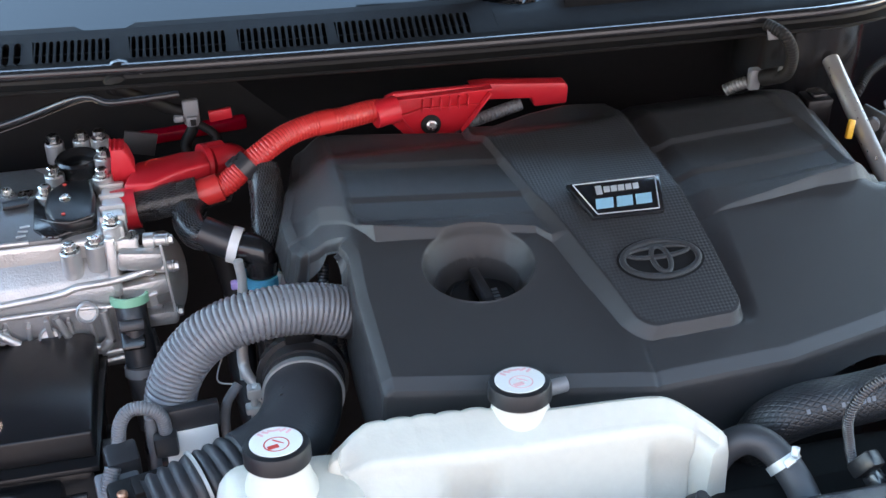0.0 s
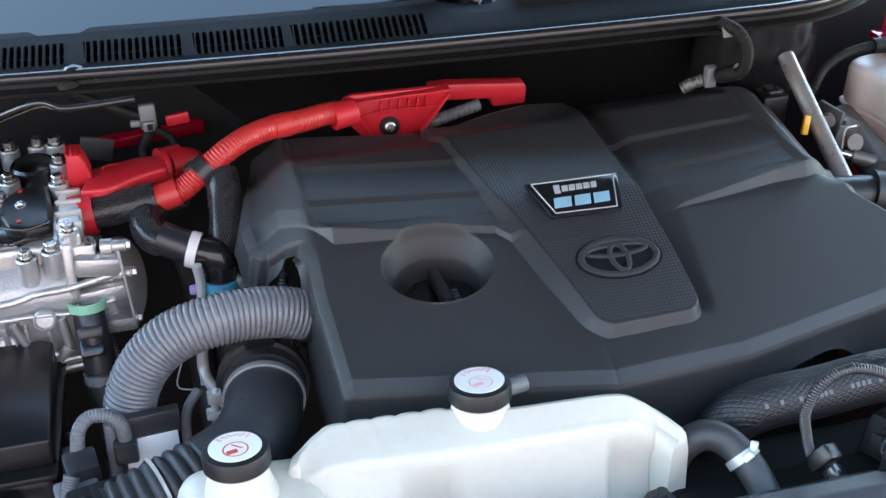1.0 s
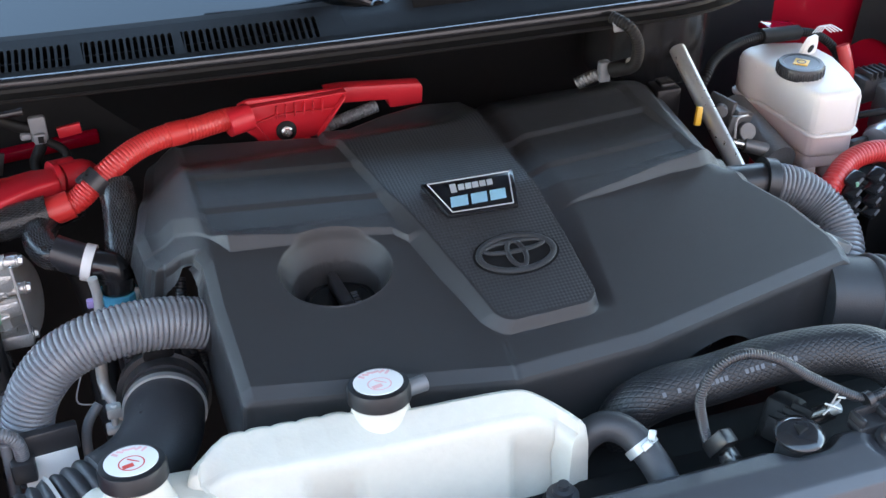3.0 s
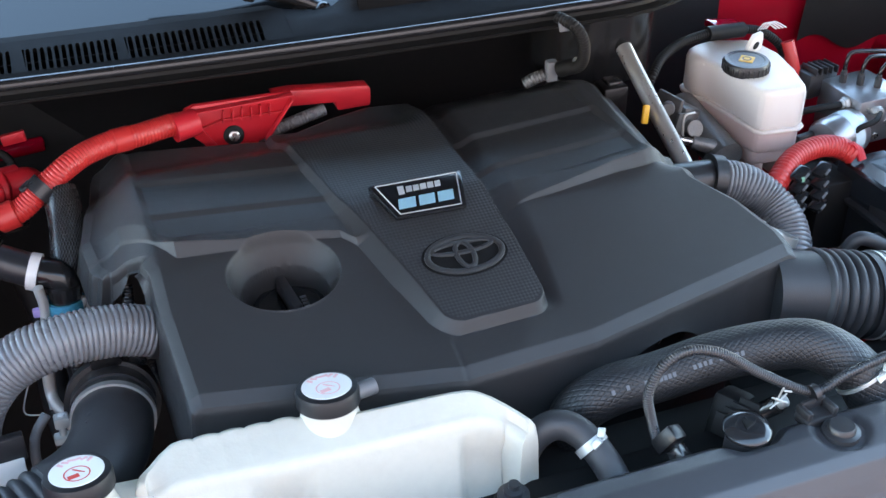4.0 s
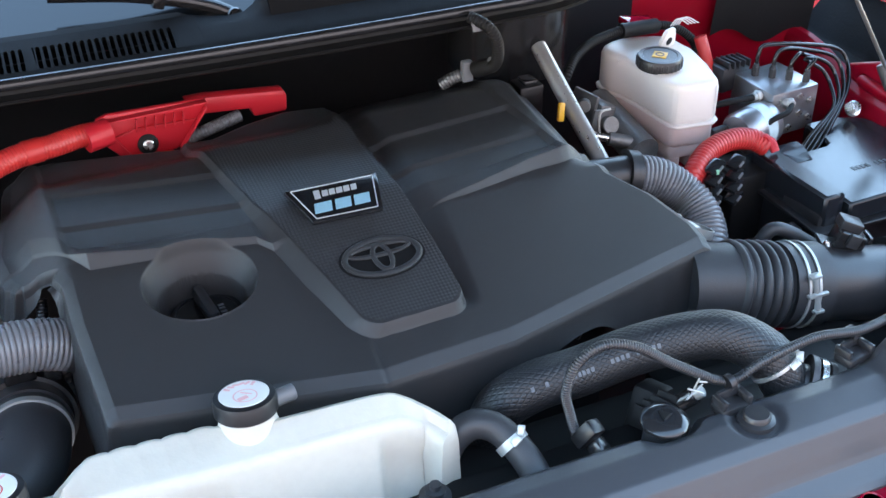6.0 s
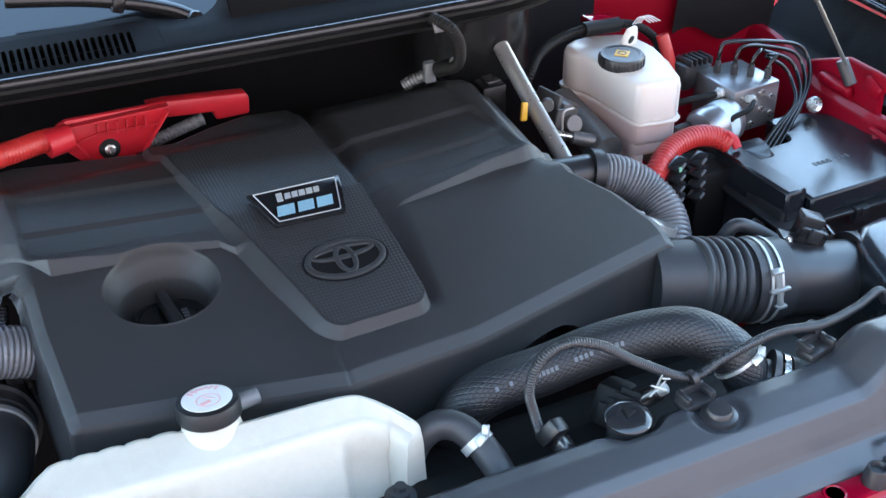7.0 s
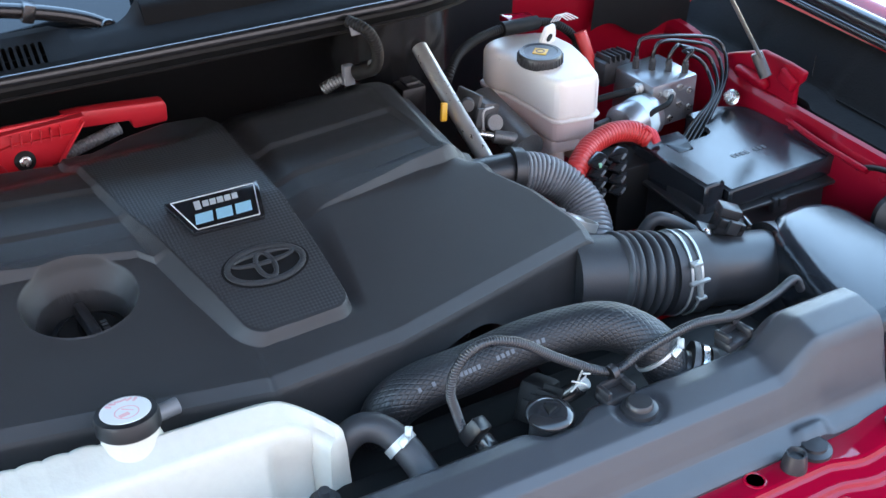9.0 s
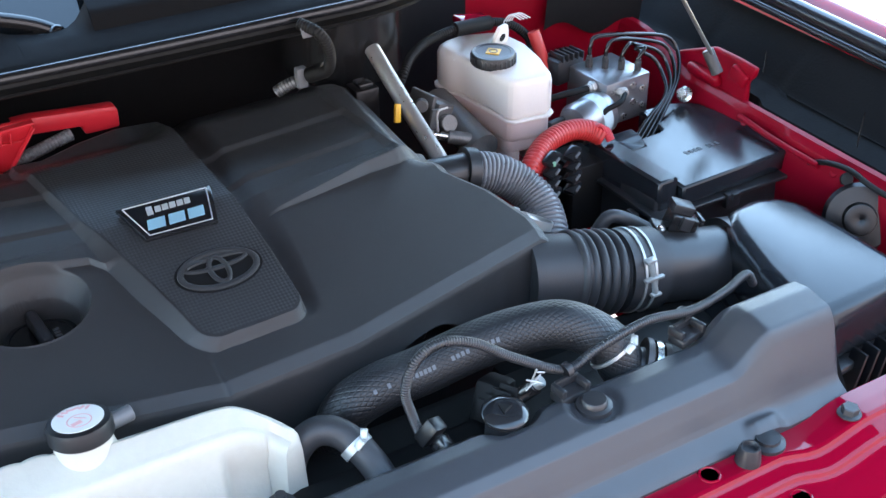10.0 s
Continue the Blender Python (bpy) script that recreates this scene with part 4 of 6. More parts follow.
part("label_bars", joined(*[box((-0.150 + 0.006 * k, 1.0885 - 0.001 * k, 1.1222), (0.004, 0.012, 0.0006), 0.0001) for k in range(3)]), CLAMP, inverter, "raised cast marks")
part("filler_ring", lathe([(0.027, 0), (0.027, 0.008), (0.0245, 0.010), (0.0245, 0.024), (0.022, 0.027), (0.0195, 0.026), (0.0185, 0.018), (0, 0.017)], pose(-0.117, 1.222, 1.108), 36), GLOSSY, inverter, "black plastic filler ring")
part("heat_plate", box((-0.050, 1.240, 1.133), (0.036, 0.003, 0.030), 0.001, (10, 14, 0)), DARKSTEEL, inverter, "dull metal plate behind the connector")
part("side_plate", lathe([(0.050, 0), (0.050, 0.006), (0.044, 0.012), (0, 0.016)], axis((-0.045, 1.115, 1.035), (0.2, 1.02, 1.08)), 36), PIPE, inverter, "dull round side cover")
part("stay", rod((-0.038, 1.058, 1.112), (-0.0325, 1.058, 1.022), 0.0016, 8), PIPE, inverter)
part("lug", box((-0.06, 1.066, 1.095), (0.045, 0.02, 0.022), 0.005, (0, 8, 0)), ALU, inverter)
part("lug", box((-0.06, 1.066, 1.060), (0.05, 0.02, 0.020), 0.005, (0, -6, 0)), ALU, inverter)
part("lug", box((-0.055, 1.066, 1.022), (0.05, 0.022, 0.018), 0.005), ALU, inverter)
part("bracket", box((-0.062, 1.082, 1.108), (0.020, 0.012, 0.016), 0.002), BLACKANDSHADE, inverter)
part("bolt", hexbolt((-0.066, 1.076, 1.114), 0.0058, (0, -0.6, 0.8), 0.006), STEEL, inverter)
part("lid_lip", tube([(-0.272, 1.080, 1.120), (-0.20, 1.079, 1.121), (-0.165, 1.079, 1.121)], 0.0022, 8, 0.006), ALU, inverter)
part("washer", lathe([(0.009, 0), (0.009, 0.0014), (0, 0.0016)], pose(-0.171, 1.175, 1.121), 20), STEEL, inverter)
part("tag", box((-0.205, 1.130, 1.1225), (0.020, 0.012, 0.002), 0.0006, (0, 0, 8)), BOXBLACK, inverter)
for k, x in enumerate((-0.245, -0.19)):
    part("bolt", hexbolt((x, 1.200 - 0.02 * k, 1.121), 0.0055, (0, 0, 1), 0.007), STEEL, inverter)
elbow = hose("cooling_hose", "black cooling hose with a green collar on the inverter", tube([(-0.0765, 1.055, 1.052), (-0.0755, 1.040, 1.036), (-0.0735, 1.030, 1.012), (-0.0725, 1.022, 0.992)], 0.0160, 24, 0.004), BLACK)
part("collar", ring((-0.0765, 1.056, 1.0555), (0, 0.25, 0.97), 0.0162, 0.0035, 0.009, 30), GREEN, elbow, "pale green collar")
part("hose", tube([(-0.0735, 1.020, 0.996), (-0.072, 1.012, 0.975), (-0.068, 1.0, 0.93)], 0.0165, 24, 0.005), RUBBER, elbow)
part("band", ring((-0.0733, 1.0185, 0.990), (0.05, 0.3, 0.95), 0.0166, 0.0012, 0.010, 28), GREYPLAST, elbow, "grey band")
part("lock", box((-0.077, 1.024, 1.028), (0.024, 0.008, 0.026), 0.003, (-50, 0, 0)), GLOSSY, elbow)
part("nose", box((-0.0765, 1.028, 1.040), (0.026, 0.016, 0.012), 0.003, (-35, 0, 0)), BLACK, elbow)
h = hose("wiring_conduit", "thin black ribbed conduit beside the inverter", corrugated([(-0.06, 1.045, 1.02), (-0.055, 1.03, 1.0), (-0.055, 1.02, 0.97)], 0.004, 0.003, 0.0006, 10), BLACK, "wiring conduit")

term = thing("terminal_cover", "pinkish red plastic terminal cover", "terminal cover")
part("shell", prism([(-0.0696, 1.1424), (-0.0412, 1.1395), (-0.0204, 1.1531), (-0.0024, 1.1618), (0.0235, 1.1685), (0.0181, 1.1996), (-0.0059, 1.2022), (-0.0557, 1.1888)], 1.100, 1.138, 0.004, 3), REDPLAST, term)
part("lug", prism([(-0.0826, 1.1252), (-0.0599, 1.1217), (-0.0554, 1.1396), (-0.0602, 1.1567), (-0.0656, 1.1662), (-0.0780, 1.1667)], -0.014, 0.014, 0.002, 2, pose(0, 1.180, 0, 90, 0, 0)), REDPLAST, term)
for k in range(4):
    part("rib", box((-0.0780 + 0.0045 * k, 1.180, 1.1667 - 0.001 * k), (0.0018, 0.024, 0.005), 0.0006), REDPLAST, term)
part("hood", tube([(0.0141, 1.2016, 1.122), (0.0381, 1.2096, 1.120)], 0.0200, 24, 0.005), REDPLAST, term)
part("rim", ring((0.0191, 1.1936, 1.121), (1, 0.25, -0.05), 0.0200, 0.0025, 0.005, 32), REDPLAST, term)
part("mark", oval_ring(0.012, 0.010, 0.0012, 0.0006, pose(-0.034, 1.18, 1.1375, 6, 4, 6)), REDINK, term, "moulded round mark")
h = hose("cable", "red cable leaving the terminal cover", tube([(0.024, 1.195, 1.125), (0.045, 1.205, 1.122), (0.052, 1.213, 1.112)], 0.016, 20, 0.005), REDPLAST, "cable")

# ---- coolant lines beside the engine ----
h = hose("braided_hose", "black hose in a braided sleeve", tube([(0.075, 1.15, 1.135), (0.077, 1.13, 1.116), (0.073, 1.10, 1.093), (0.066, 1.08, 1.072)], 0.0185, 24, 0.004), BRAID)
h = hose("braided_hose", "black hose in a braided sleeve with a smooth end", tube([(0.034, 1.165, 1.106), (0.010, 1.150, 1.110), (-0.008, 1.118, 1.106), (-0.002, 1.095, 1.098), (0.012, 1.088, 1.096)], 0.0165, 24, 0.004), BRAID)
part("end", tube([(0.004, 1.092, 1.100), (0.036, 1.078, 1.088)], 0.0175, 24, 0.005), CABLEGREY, h, "smooth dark grey rubber end")
part("band", ring((0.036, 1.078, 1.088), (0.9, -0.3, -0.25), 0.0178, 0.0016, 0.010, 28), WHITECAP, h, "white band")
conn = thing("hose_connector", "gloss black quick connector with a blue ring", "connector")
part("elbow", tube([(0.040, 1.076, 1.087), (0.056, 1.068, 1.084), (0.0605, 1.063, 1.070), (0.0585, 1.06, 1.052)], 0.0165, 24, 0.004), GLOSSY, conn)
part("rib", ring((0.060, 1.063, 1.074), (0.1, 0.2, 1), 0.0165, 0.0018, 0.004, 28), GLOSSY, conn)
part("blue_ring", ring((0.0585, 1.060, 1.055), (0.05, 0.1, 1), 0.0165, 0.0035, 0.011, 32), BLUEP, conn, "blue locking ring")
part("tab", box((0.036, 1.052, 1.056), (0.020, 0.008, 0.009), 0.002), PURPLE, conn, "lilac locking tab")
part("lower_pipe", tube([(0.0585, 1.06, 1.05), (0.057, 1.055, 1.01), (0.058, 1.05, 0.94)], 0.0105, 18, 0.005), BLACK, conn)
part("pipe", tube([(0.036, 1.052, 1.085), (0.038, 1.050, 1.06), (0.034, 1.04, 1.03), (0.029, 1.01, 1.0), (0.028, 0.99, 0.98)], 0.0052, 14, 0.004), PIPE, conn, "thin bright pipe")
part("latch", joined(box((0.083, 1.055, 1.058), (0.005, 0.006, 0.022), 0.001, (0, 20, 0)), box((0.075, 1.052, 1.055), (0.005, 0.006, 0.018), 0.001, (0, 20, 0))), PIPE, conn)
plug = thing("wiring_plug", "grey wiring plug beside the engine cover", "plug")
part("body", box((0.098, 1.055, 1.058), (0.022, 0.014, 0.020), 0.003, (0, 35, 20)), GREYPLAST, plug)
part("lead", corrugated([(0.10, 1.06, 1.07), (0.108, 1.07, 1.085), (0.12, 1.08, 1.09)], 0.0048, 0.003, 0.0006, 12), CABLEGREY, plug)
h = hose("wiring_conduit", "blue-grey ribbed conduit beside the engine cover", corrugated([(0.118, 1.01, 1.095), (0.116, 0.995, 1.07), (0.121, 0.98, 1.045), (0.13, 0.97, 1.0)], 0.0058, 0.0034, 0.0008, 14), CABLEGREY, "wiring conduit")
h = hose("foil_strip", "bright foil heat shield edge under the cover", box((0.1425, 0.9720, 1.1120), (0.036, 0.010, 0.003), 0.001, (0, 10, -53)), WHITECAP, "heat shield")
h = hose("wiring_conduit", "dark ribbed conduit under the grey hose", corrugated([(0.056, 0.99, 1.05), (0.060, 0.985, 1.02), (0.062, 0.98, 0.98)], 0.0085, 0.004, 0.001, 16), CABLEGREY, "wiring conduit")
h = hose("coolant_pipe", "bright bent metal pipe beside the intake duct", tube([(0.029, 0.99, 1.03), (0.0278, 0.987, 1.006), (0.030, 0.975, 0.998), (0.040, 0.96, 0.985), (0.045, 0.95, 0.96)], 0.0058, 16, 0.003), PIPE, "pipe")
h = hose("hose", "thin pale grey hose beside the duct", tube([(0.02, 0.96, 1.0), (0.006, 0.95, 0.985), (0.002, 0.94, 0.96), (0.006, 0.93, 0.92)], 0.005, 14, 0.004), GREYPLAST)

h = hose("wiring_lead", "thin black ribbed lead running down behind the intake", corrugated([(0.100, 1.05, 1.075), (0.094, 1.03, 1.05), (0.097, 1.01, 1.02), (0.104, 0.99, 0.98)], 0.0045, 0.003, 0.0007, 12), BLACK, "wiring lead")
part("clip", box((0.095, 1.028, 1.048), (0.012, 0.010, 0.008), 0.002), GREYPLAST, h)
h = hose("wire", "thin bare wire hanging beside the duct", tube([(0.020, 1.00, 1.04), (0.008, 0.99, 1.015), (0.0, 0.98, 0.992), (0.016, 0.975, 0.988)], 0.0008, 6, 0.004), CLAMP, "wire")
h = hose("dark_hose", "black hose low beside the engine", tube([(0.02, 1.20, 1.02), (0.035, 1.15, 0.98), (0.03, 1.08, 0.93), (0.04, 1.0, 0.88)], 0.016, 18, 0.008), RUBBER)

# ---- left front: relay box, connectors ----
fuse_l = thing("fuse_box", "black plastic relay box with a stepped lid", "fuse box")
part("lid", prism([(-0.155, -0.080), (0.090, -0.080), (0.092, 0.078), (0.080, 0.084), (-0.155, 0.084)], 0, 0.030, 0.003, 3, pose(-0.2075, 0.966, 0.997, -2, 0, 0)), BOXBLACK, fuse_l)
part("flange", prism([(-0.155, -0.094), (0.092, -0.094), (0.100, 0.084), (-0.155, 0.088)], 0, 0.007, 0.002, 2, pose(-0.2075, 0.966, 0.990, -2, 0, 0)), BOXBLACK, fuse_l)
part("base", box((-0.24, 0.966, 0.90), (0.24, 0.175, 0.18), 0.008), BOXBLACK, fuse_l)
part("front_step", box((-0.245, 0.868, 0.962), (0.19, 0.03, 0.05), 0.008), BOXBLACK, fuse_l)
part("hinge", joined(box((-0.108, 0.90, 0.985), (0.012, 0.02, 0.03), 0.002), box((-0.106, 0.93, 0.985), (0.008, 0.012, 0.02), 0.002)), BOXBLACK, fuse_l)
part("handle", tube([(-0.30, 0.874, 0.985), (-0.20, 0.866, 0.985), (-0.17, 0.862, 0.975), (-0.13, 0.862, 0.975)], 0.004, 10, 0.005), BOXBLACK, fuse_l)
wire = hose("wiring_conduit", "grey ribbed wiring loop with black plugs", corrugated([(-0.0967, 0.88, 1.012), (-0.092, 0.885, 1.035), (-0.0817, 0.89, 1.045), (-0.066, 0.89, 1.044), (-0.055, 0.89, 1.032), (-0.053, 0.89, 1.012)], 0.0068, 0.0026, 0.0008, 16), CONDUITPALE, "wiring conduit")
part("plug", box((-0.054, 0.888, 1.002), (0.022, 0.018, 0.024), 0.003), BLACK, wire)
part("plug", box((-0.094, 0.868, 1.006), (0.030, 0.026, 0.026), 0.003, (10, 0, 10)), BLACK, wire)
part("plug", box((-0.100, 0.852, 0.985), (0.040, 0.030, 0.030), 0.004, (20, 0, 8)), GREYPLAST, wire)
wire = hose("wiring_conduit", "grey ribbed conduit running down to the front", corrugated([(-0.1016, 0.852, 1.014), (-0.106, 0.845, 1.003), (-0.1091, 0.84, 0.99), (-0.112, 0.83, 0.955)], 0.0075, 0.0026, 0.0008, 16), CONDUITPALE, "wiring conduit")
brk = thing("bracket", "black and bare metal bracket beside the hose", "bracket")
part("plate", box((-0.030, 0.90, 1.018), (0.056, 0.012, 0.026), 0.002, (-8, 0, 4)), BLACK, brk)
part("lower_plate", box((-0.030, 0.888, 0.985), (0.050, 0.004, 0.050), 0.001, (-12, 0, 4)), SHEETMETAL, brk, "bare bright metal plate")
part("foot", box((-0.045, 0.870, 0.968), (0.055, 0.020, 0.006), 0.001, (-12, 0, 4)), SHEETMETAL, brk)
part("post", rod((-0.065, 0.895, 1.03), (-0.067, 0.893, 0.96), 0.0055), GREYPLAST, brk)
sensor2 = thing("duct_clamp", "black connector block with two copper screws", "connector")
part("body", box((-0.075, 0.812, 1.004), (0.060, 0.045, 0.030), 0.005, (15, 0, 12)), BLACKANDSHADE, sensor2)
part("ridge", box((-0.070, 0.815, 1.022), (0.030, 0.020, 0.010), 0.003, (15, 0, 12)), BLACKANDSHADE, sensor2)
for p in ((-0.093, 0.806, 1.021), (-0.047, 0.818, 1.023)):
    part("screw", lathe([(0.0048, 0), (0.0048, 0.003), (0.003, 0.0045), (0, 0.004)], pose(*p), 16), COPPER, sensor2, "copper-coloured screw")
part("wing", box((-0.034, 0.826, 1.030), (0.012, 0.018, 0.004), 0.0015, (0, -30, 30)), RUBBER, sensor2)
part("band", ring((-0.026, 0.816, 1.005), (1, 0.35, 0.1), 0.0345, 0.0015, 0.003, 44), PIPE, sensor2, "thin bright band")

# ---- clip and lead under the cowl ----
lead = hose("wiring_lead", "black taped lead hanging from a cowl grommet", tube([(-0.0644, 1.223, 1.2135), (-0.055, 1.225, 1.203), (-0.0406, 1.235, 1.1902), (-0.0126, 1.248, 1.1683), (0.0053, 1.25, 1.160), (0.012, 1.25, 1.145), (0.0, 1.25, 1.12), (0.004, 1.24, 1.105)], 0.0065, 14, 0.004), BLACKANDSHADE, "wiring lead")
part("grommet", lathe([(0.014, 0), (0.013, 0.006), (0.008, 0.010)], axis((-0.0644, 1.228, 1.214), (-0.06, 1.19, 1.205)), 24), BLACKANDSHADE, lead)
part("clip", joined(box((0.010, 1.247, 1.162), (0.018, 0.010, 0.030), 0.003), box((-0.004, 1.245, 1.156), (0.012, 0.010, 0.008), 0.003), box((0.010, 1.240, 1.153), (0.013, 0.006, 0.012), 0.002)), GREYPLAST, lead, "grey plastic plug clip")
# Small black box paints the dark of the recess in the clip
part("slot", box((0.011, 1.2365, 1.153), (0.006, 0.003, 0.007), 0.0005), BLACKANDSHADE, lead)
part("branch", tube([(0.016, 1.248, 1.145), (0.030, 1.245, 1.135), (0.034, 1.24, 1.125), (0.018, 1.235, 1.110), (0.006, 1.23, 1.105)], 0.005, 12, 0.004), BLACKANDSHADE, lead)
strap = thing("strap", "red plastic strap tag under the cowl", "strap")
part("tag", box((0.042, 1.258, 1.149), (0.026, 0.006, 0.013), 0.0015, (0, -6, 0)), REDPLAST, strap)

lead = hose("wiring_lead", "black ribbed lead looping from the cowl to the engine", corrugated([(0.634, 1.13, 1.252), (0.6475, 1.110, 1.2450), (0.6585, 1.107, 1.224), (0.6625, 1.118, 1.195), (0.657, 1.138, 1.180)], 0.0070, 0.0036, 0.0009, 16), BLACKANDSHADE, "wiring lead")
part("boot", tube([(0.664, 1.130, 1.188), (0.652, 1.15, 1.176)], 0.0095, 16, 0.004), BLACKANDSHADE, lead)
part("plug", box((0.645, 1.158, 1.172), (0.014, 0.012, 0.026), 0.003), GREYPLAST, lead, "grey plastic clip")
part("fitting", corrugated([(0.640, 1.163, 1.166), (0.628, 1.168, 1.160), (0.618, 1.172, 1.153)], 0.0075, 0.004, 0.0012, 16), ALUDARK, lead, "ribbed metal hose end")
part("patch", box((0.640, 1.119, 1.244), (0.016, 0.003, 0.012), 0.001, (-30, 0, 0)), GREYPLAST, lead)

# ---- cowl ----
def cowl_y(x):
    return 1.145 + 0.18 * (x - 0.62) ** 2 + 2.4 * max(0.0, x - 0.72) ** 2


def cowl_z(x):
    return 1.254 - 0.055 * (x - 0.6) ** 2


def cowl_point(x, dy, dz):
    return Vector((x, cowl_y(x) + dy, cowl_z(x) + dz))


def cowl_strip(profile, x0, x1, n, wrap=None):
    def fn(u, v):
        k = v * (len(profile) - 1)
        i = min(int(k), len(profile) - 2)
        f = k - i
        dy, dz = (profile[i][c] * (1 - f) + profile[i + 1][c] * f for c in (0, 1))
        return cowl_point(x0 + (x1 - x0) * u, dy, dz)
    return sheet(fn, n, (len(profile) - 1) * 2)


cowl = thing("cowl_trim", "black plastic cowl below the windscreen with slotted vents", "cowl", kind="structure")
# rounded sealing lip, channel under it and the flange of the bulkhead
part("seal", tube([cowl_point(-0.45 + 0.065 * k, -0.002, 0.0) for k in range(21)], 0.0065, 14, 0.01), SEAL, cowl, "rubber seal along the cowl edge")
part("channel", cowl_strip([(0.004, -0.003), (-0.004, -0.006), (-0.005, -0.010), (-0.014, -0.012), (-0.016, -0.0150), (-0.013, -0.0175), (-0.004, -0.020), (0.03, -0.032), (0.09, -0.040), (0.14, -0.09), (0.16, -0.2)], -0.45, 0.90, 110), BLACKANDSHADE, cowl)
part("flange_edge", tube([cowl_point(-0.45 + 0.07 * k, -0.015, -0.0130) for k in range(20)], 0.0016, 8, 0.01), COWL, cowl, "bare grey flange edge")
V0, V1 = (0.0185, 0.0030), (0.0520, 0.0135)
VENTS = [(-0.250, -0.160, 7), (-0.149, -0.0665, 11), (-0.046, 0.056, 14), (0.069, 0.163, 13), (0.173, 0.316, 19)]
part("front_band", cowl_strip([(0.004, -0.004), (0.010, -0.0015), V0], -0.45, 0.345, 90), COWL, cowl)
part("rear_band", cowl_strip([V1, (0.066, 0.018), (0.072, 0.014), (0.074, -0.004), (0.085, -0.03)], -0.45, 0.345, 90), COWL, cowl)
gaps = [-0.45] + [e for a, b, _ in VENTS for e in (a, b)] + [0.345]
for a, b in zip(gaps[::2], gaps[1::2]):
    part("bridge", cowl_strip([V0, V1], a, b, 12), COWL, cowl)
# Dark sheet behind the slats paints the shade inside the vents
part("vent_shade", cowl_strip([(0.018, -0.022), (0.054, -0.012)], -0.30, 0.34, 30), BLACKANDSHADE, cowl)
for a, b, n in VENTS:
    pitch = (b - a) / n
    for k in range(n + 1):
        x = a + pitch * k
        p, q = cowl_point(x, *V0), cowl_point(x + 0.002, *V1)
        length = (q - p).length
        w = pitch * 0.19
        half = []
        for i in range(7):
            t = i / 6 * math.pi / 2
            half.append((w + (pitch / 2 - w) * (1 - math.sin(t)) ** 1.0, (pitch / 2) * (1 - math.cos(t))))
        left = [(-c, d) for c, d in half] + [(-c, length - d) for c, d in reversed(half)]
        right = [(c, length - d) for c, d in half] + [(c, d) for c, d in reversed(half)]
        if k == 0:
            left = [(0, 0), (0, length)]
        if k == n:
            right = [(0, length), (0, 0)]
        up = Vector((0, -0.25, 1)).normalized()
        d = (q - p).normalized()
        side = d.cross(up).normalized()
        m = Matrix.Translation(p) @ Matrix((side, d, side.cross(d))).transposed().to_4x4()
        outline = [c for i, c in enumerate(left + right) if i == 0 or (Vector(c) - Vector((left + right)[i - 1])).length > 1e-6]
        part("slat", prism(outline, -0.006, 0.0002, 0, 1, m), COWL, cowl, smooth=False)
    part("crossbar", tube([cowl_point(a + (b - a) * i / 6, 0.035, 0.0045) for i in range(7)], 0.0011, 6, 0.01), COWL, cowl)
# plain raised end of the cowl
END = [(0.004, -0.004), (0.010, -0.0015), (0.0185, 0.003), (0.045, 0.012), (0.056, 0.030), (0.075, 0.040), (0.12, 0.030)]


def end_panel(u, v):
    x = 0.425 + 0.475 * u
    k = v * (len(END) - 1)
    i = min(int(k), len(END) - 2)
    f = k - i
    dy, dz = (END[i][c] * (1 - f) + END[i + 1][c] * f for c in (0, 1))
    if dz > 0.012:
        dz = 0.012 + (dz - 0.012) * (1 - 0.9 * ease(0.62, 0.69, x))
    return cowl_point(x, dy, dz)


part("end_panel", sheet(end_panel, 60, 24), COWL, cowl)
part("end_ramp", sheet(lambda u, v: cowl_point(0.345 + 0.08 * u, 0.004 + lerp_at(v, [(0, 0), (0.12, 0.006), (0.25, 0.0145), (0.6, 0.041), (1, 0.064)]),
                                               lerp_at(v, [(0, -0.004), (0.12, -0.0015), (0.25, 0.003), (0.6, 0.0120), (1, lerp_at(u, [(0, 0.0165), (0.4, 0.010), (0.7, 0.012), (0.85, 0.020), (1, 0.038)]))])), 24, 16), COWL, cowl)
bump = lathe([(0.013, -0.004), (0.0125, 0.002), (0.009, 0.006), (0, 0.008)], Matrix.Translation(cowl_point(-0.058, 0.006, 0.000)) @ pose(0, 0, 0, -20), 26)
part("bump", bump, GLOSSY, cowl)
# bent brace edge at the far corner
part("brace_edge", tube([(-0.40, 1.24, 1.135), (-0.2, 1.245, 1.168), (-0.105, 1.22, 1.205), (-0.075, 1.205, 1.203), (-0.05, 1.198, 1.206), (0.0, 1.19, 1.212)], 0.004, 10, 0.008), SEAL, cowl, "bent flange edge")
part("brace_edge", tube([(-0.40, 1.245, 1.118), (-0.2, 1.25, 1.158), (-0.105, 1.225, 1.197), (-0.085, 1.215, 1.199)], 0.0012, 8, 0.008), SEAL, cowl)
# rounded end of the cowl box above the brake side
part("box_end", lathe([(0.075, -0.10), (0.075, 0.0), (0.070, 0.006), (0.0, 0.008)], pose(0.742, 1.242, 1.235), 48), GLOSSY, cowl, "rounded gloss black end of the cowl box")

def glass(x, v, lift=0.0):
    return (x, cowl_y(x) + 0.066 + 1.03 * v, cowl_z(min(0.7, x)) + 0.006 + 0.72 * v + lift)


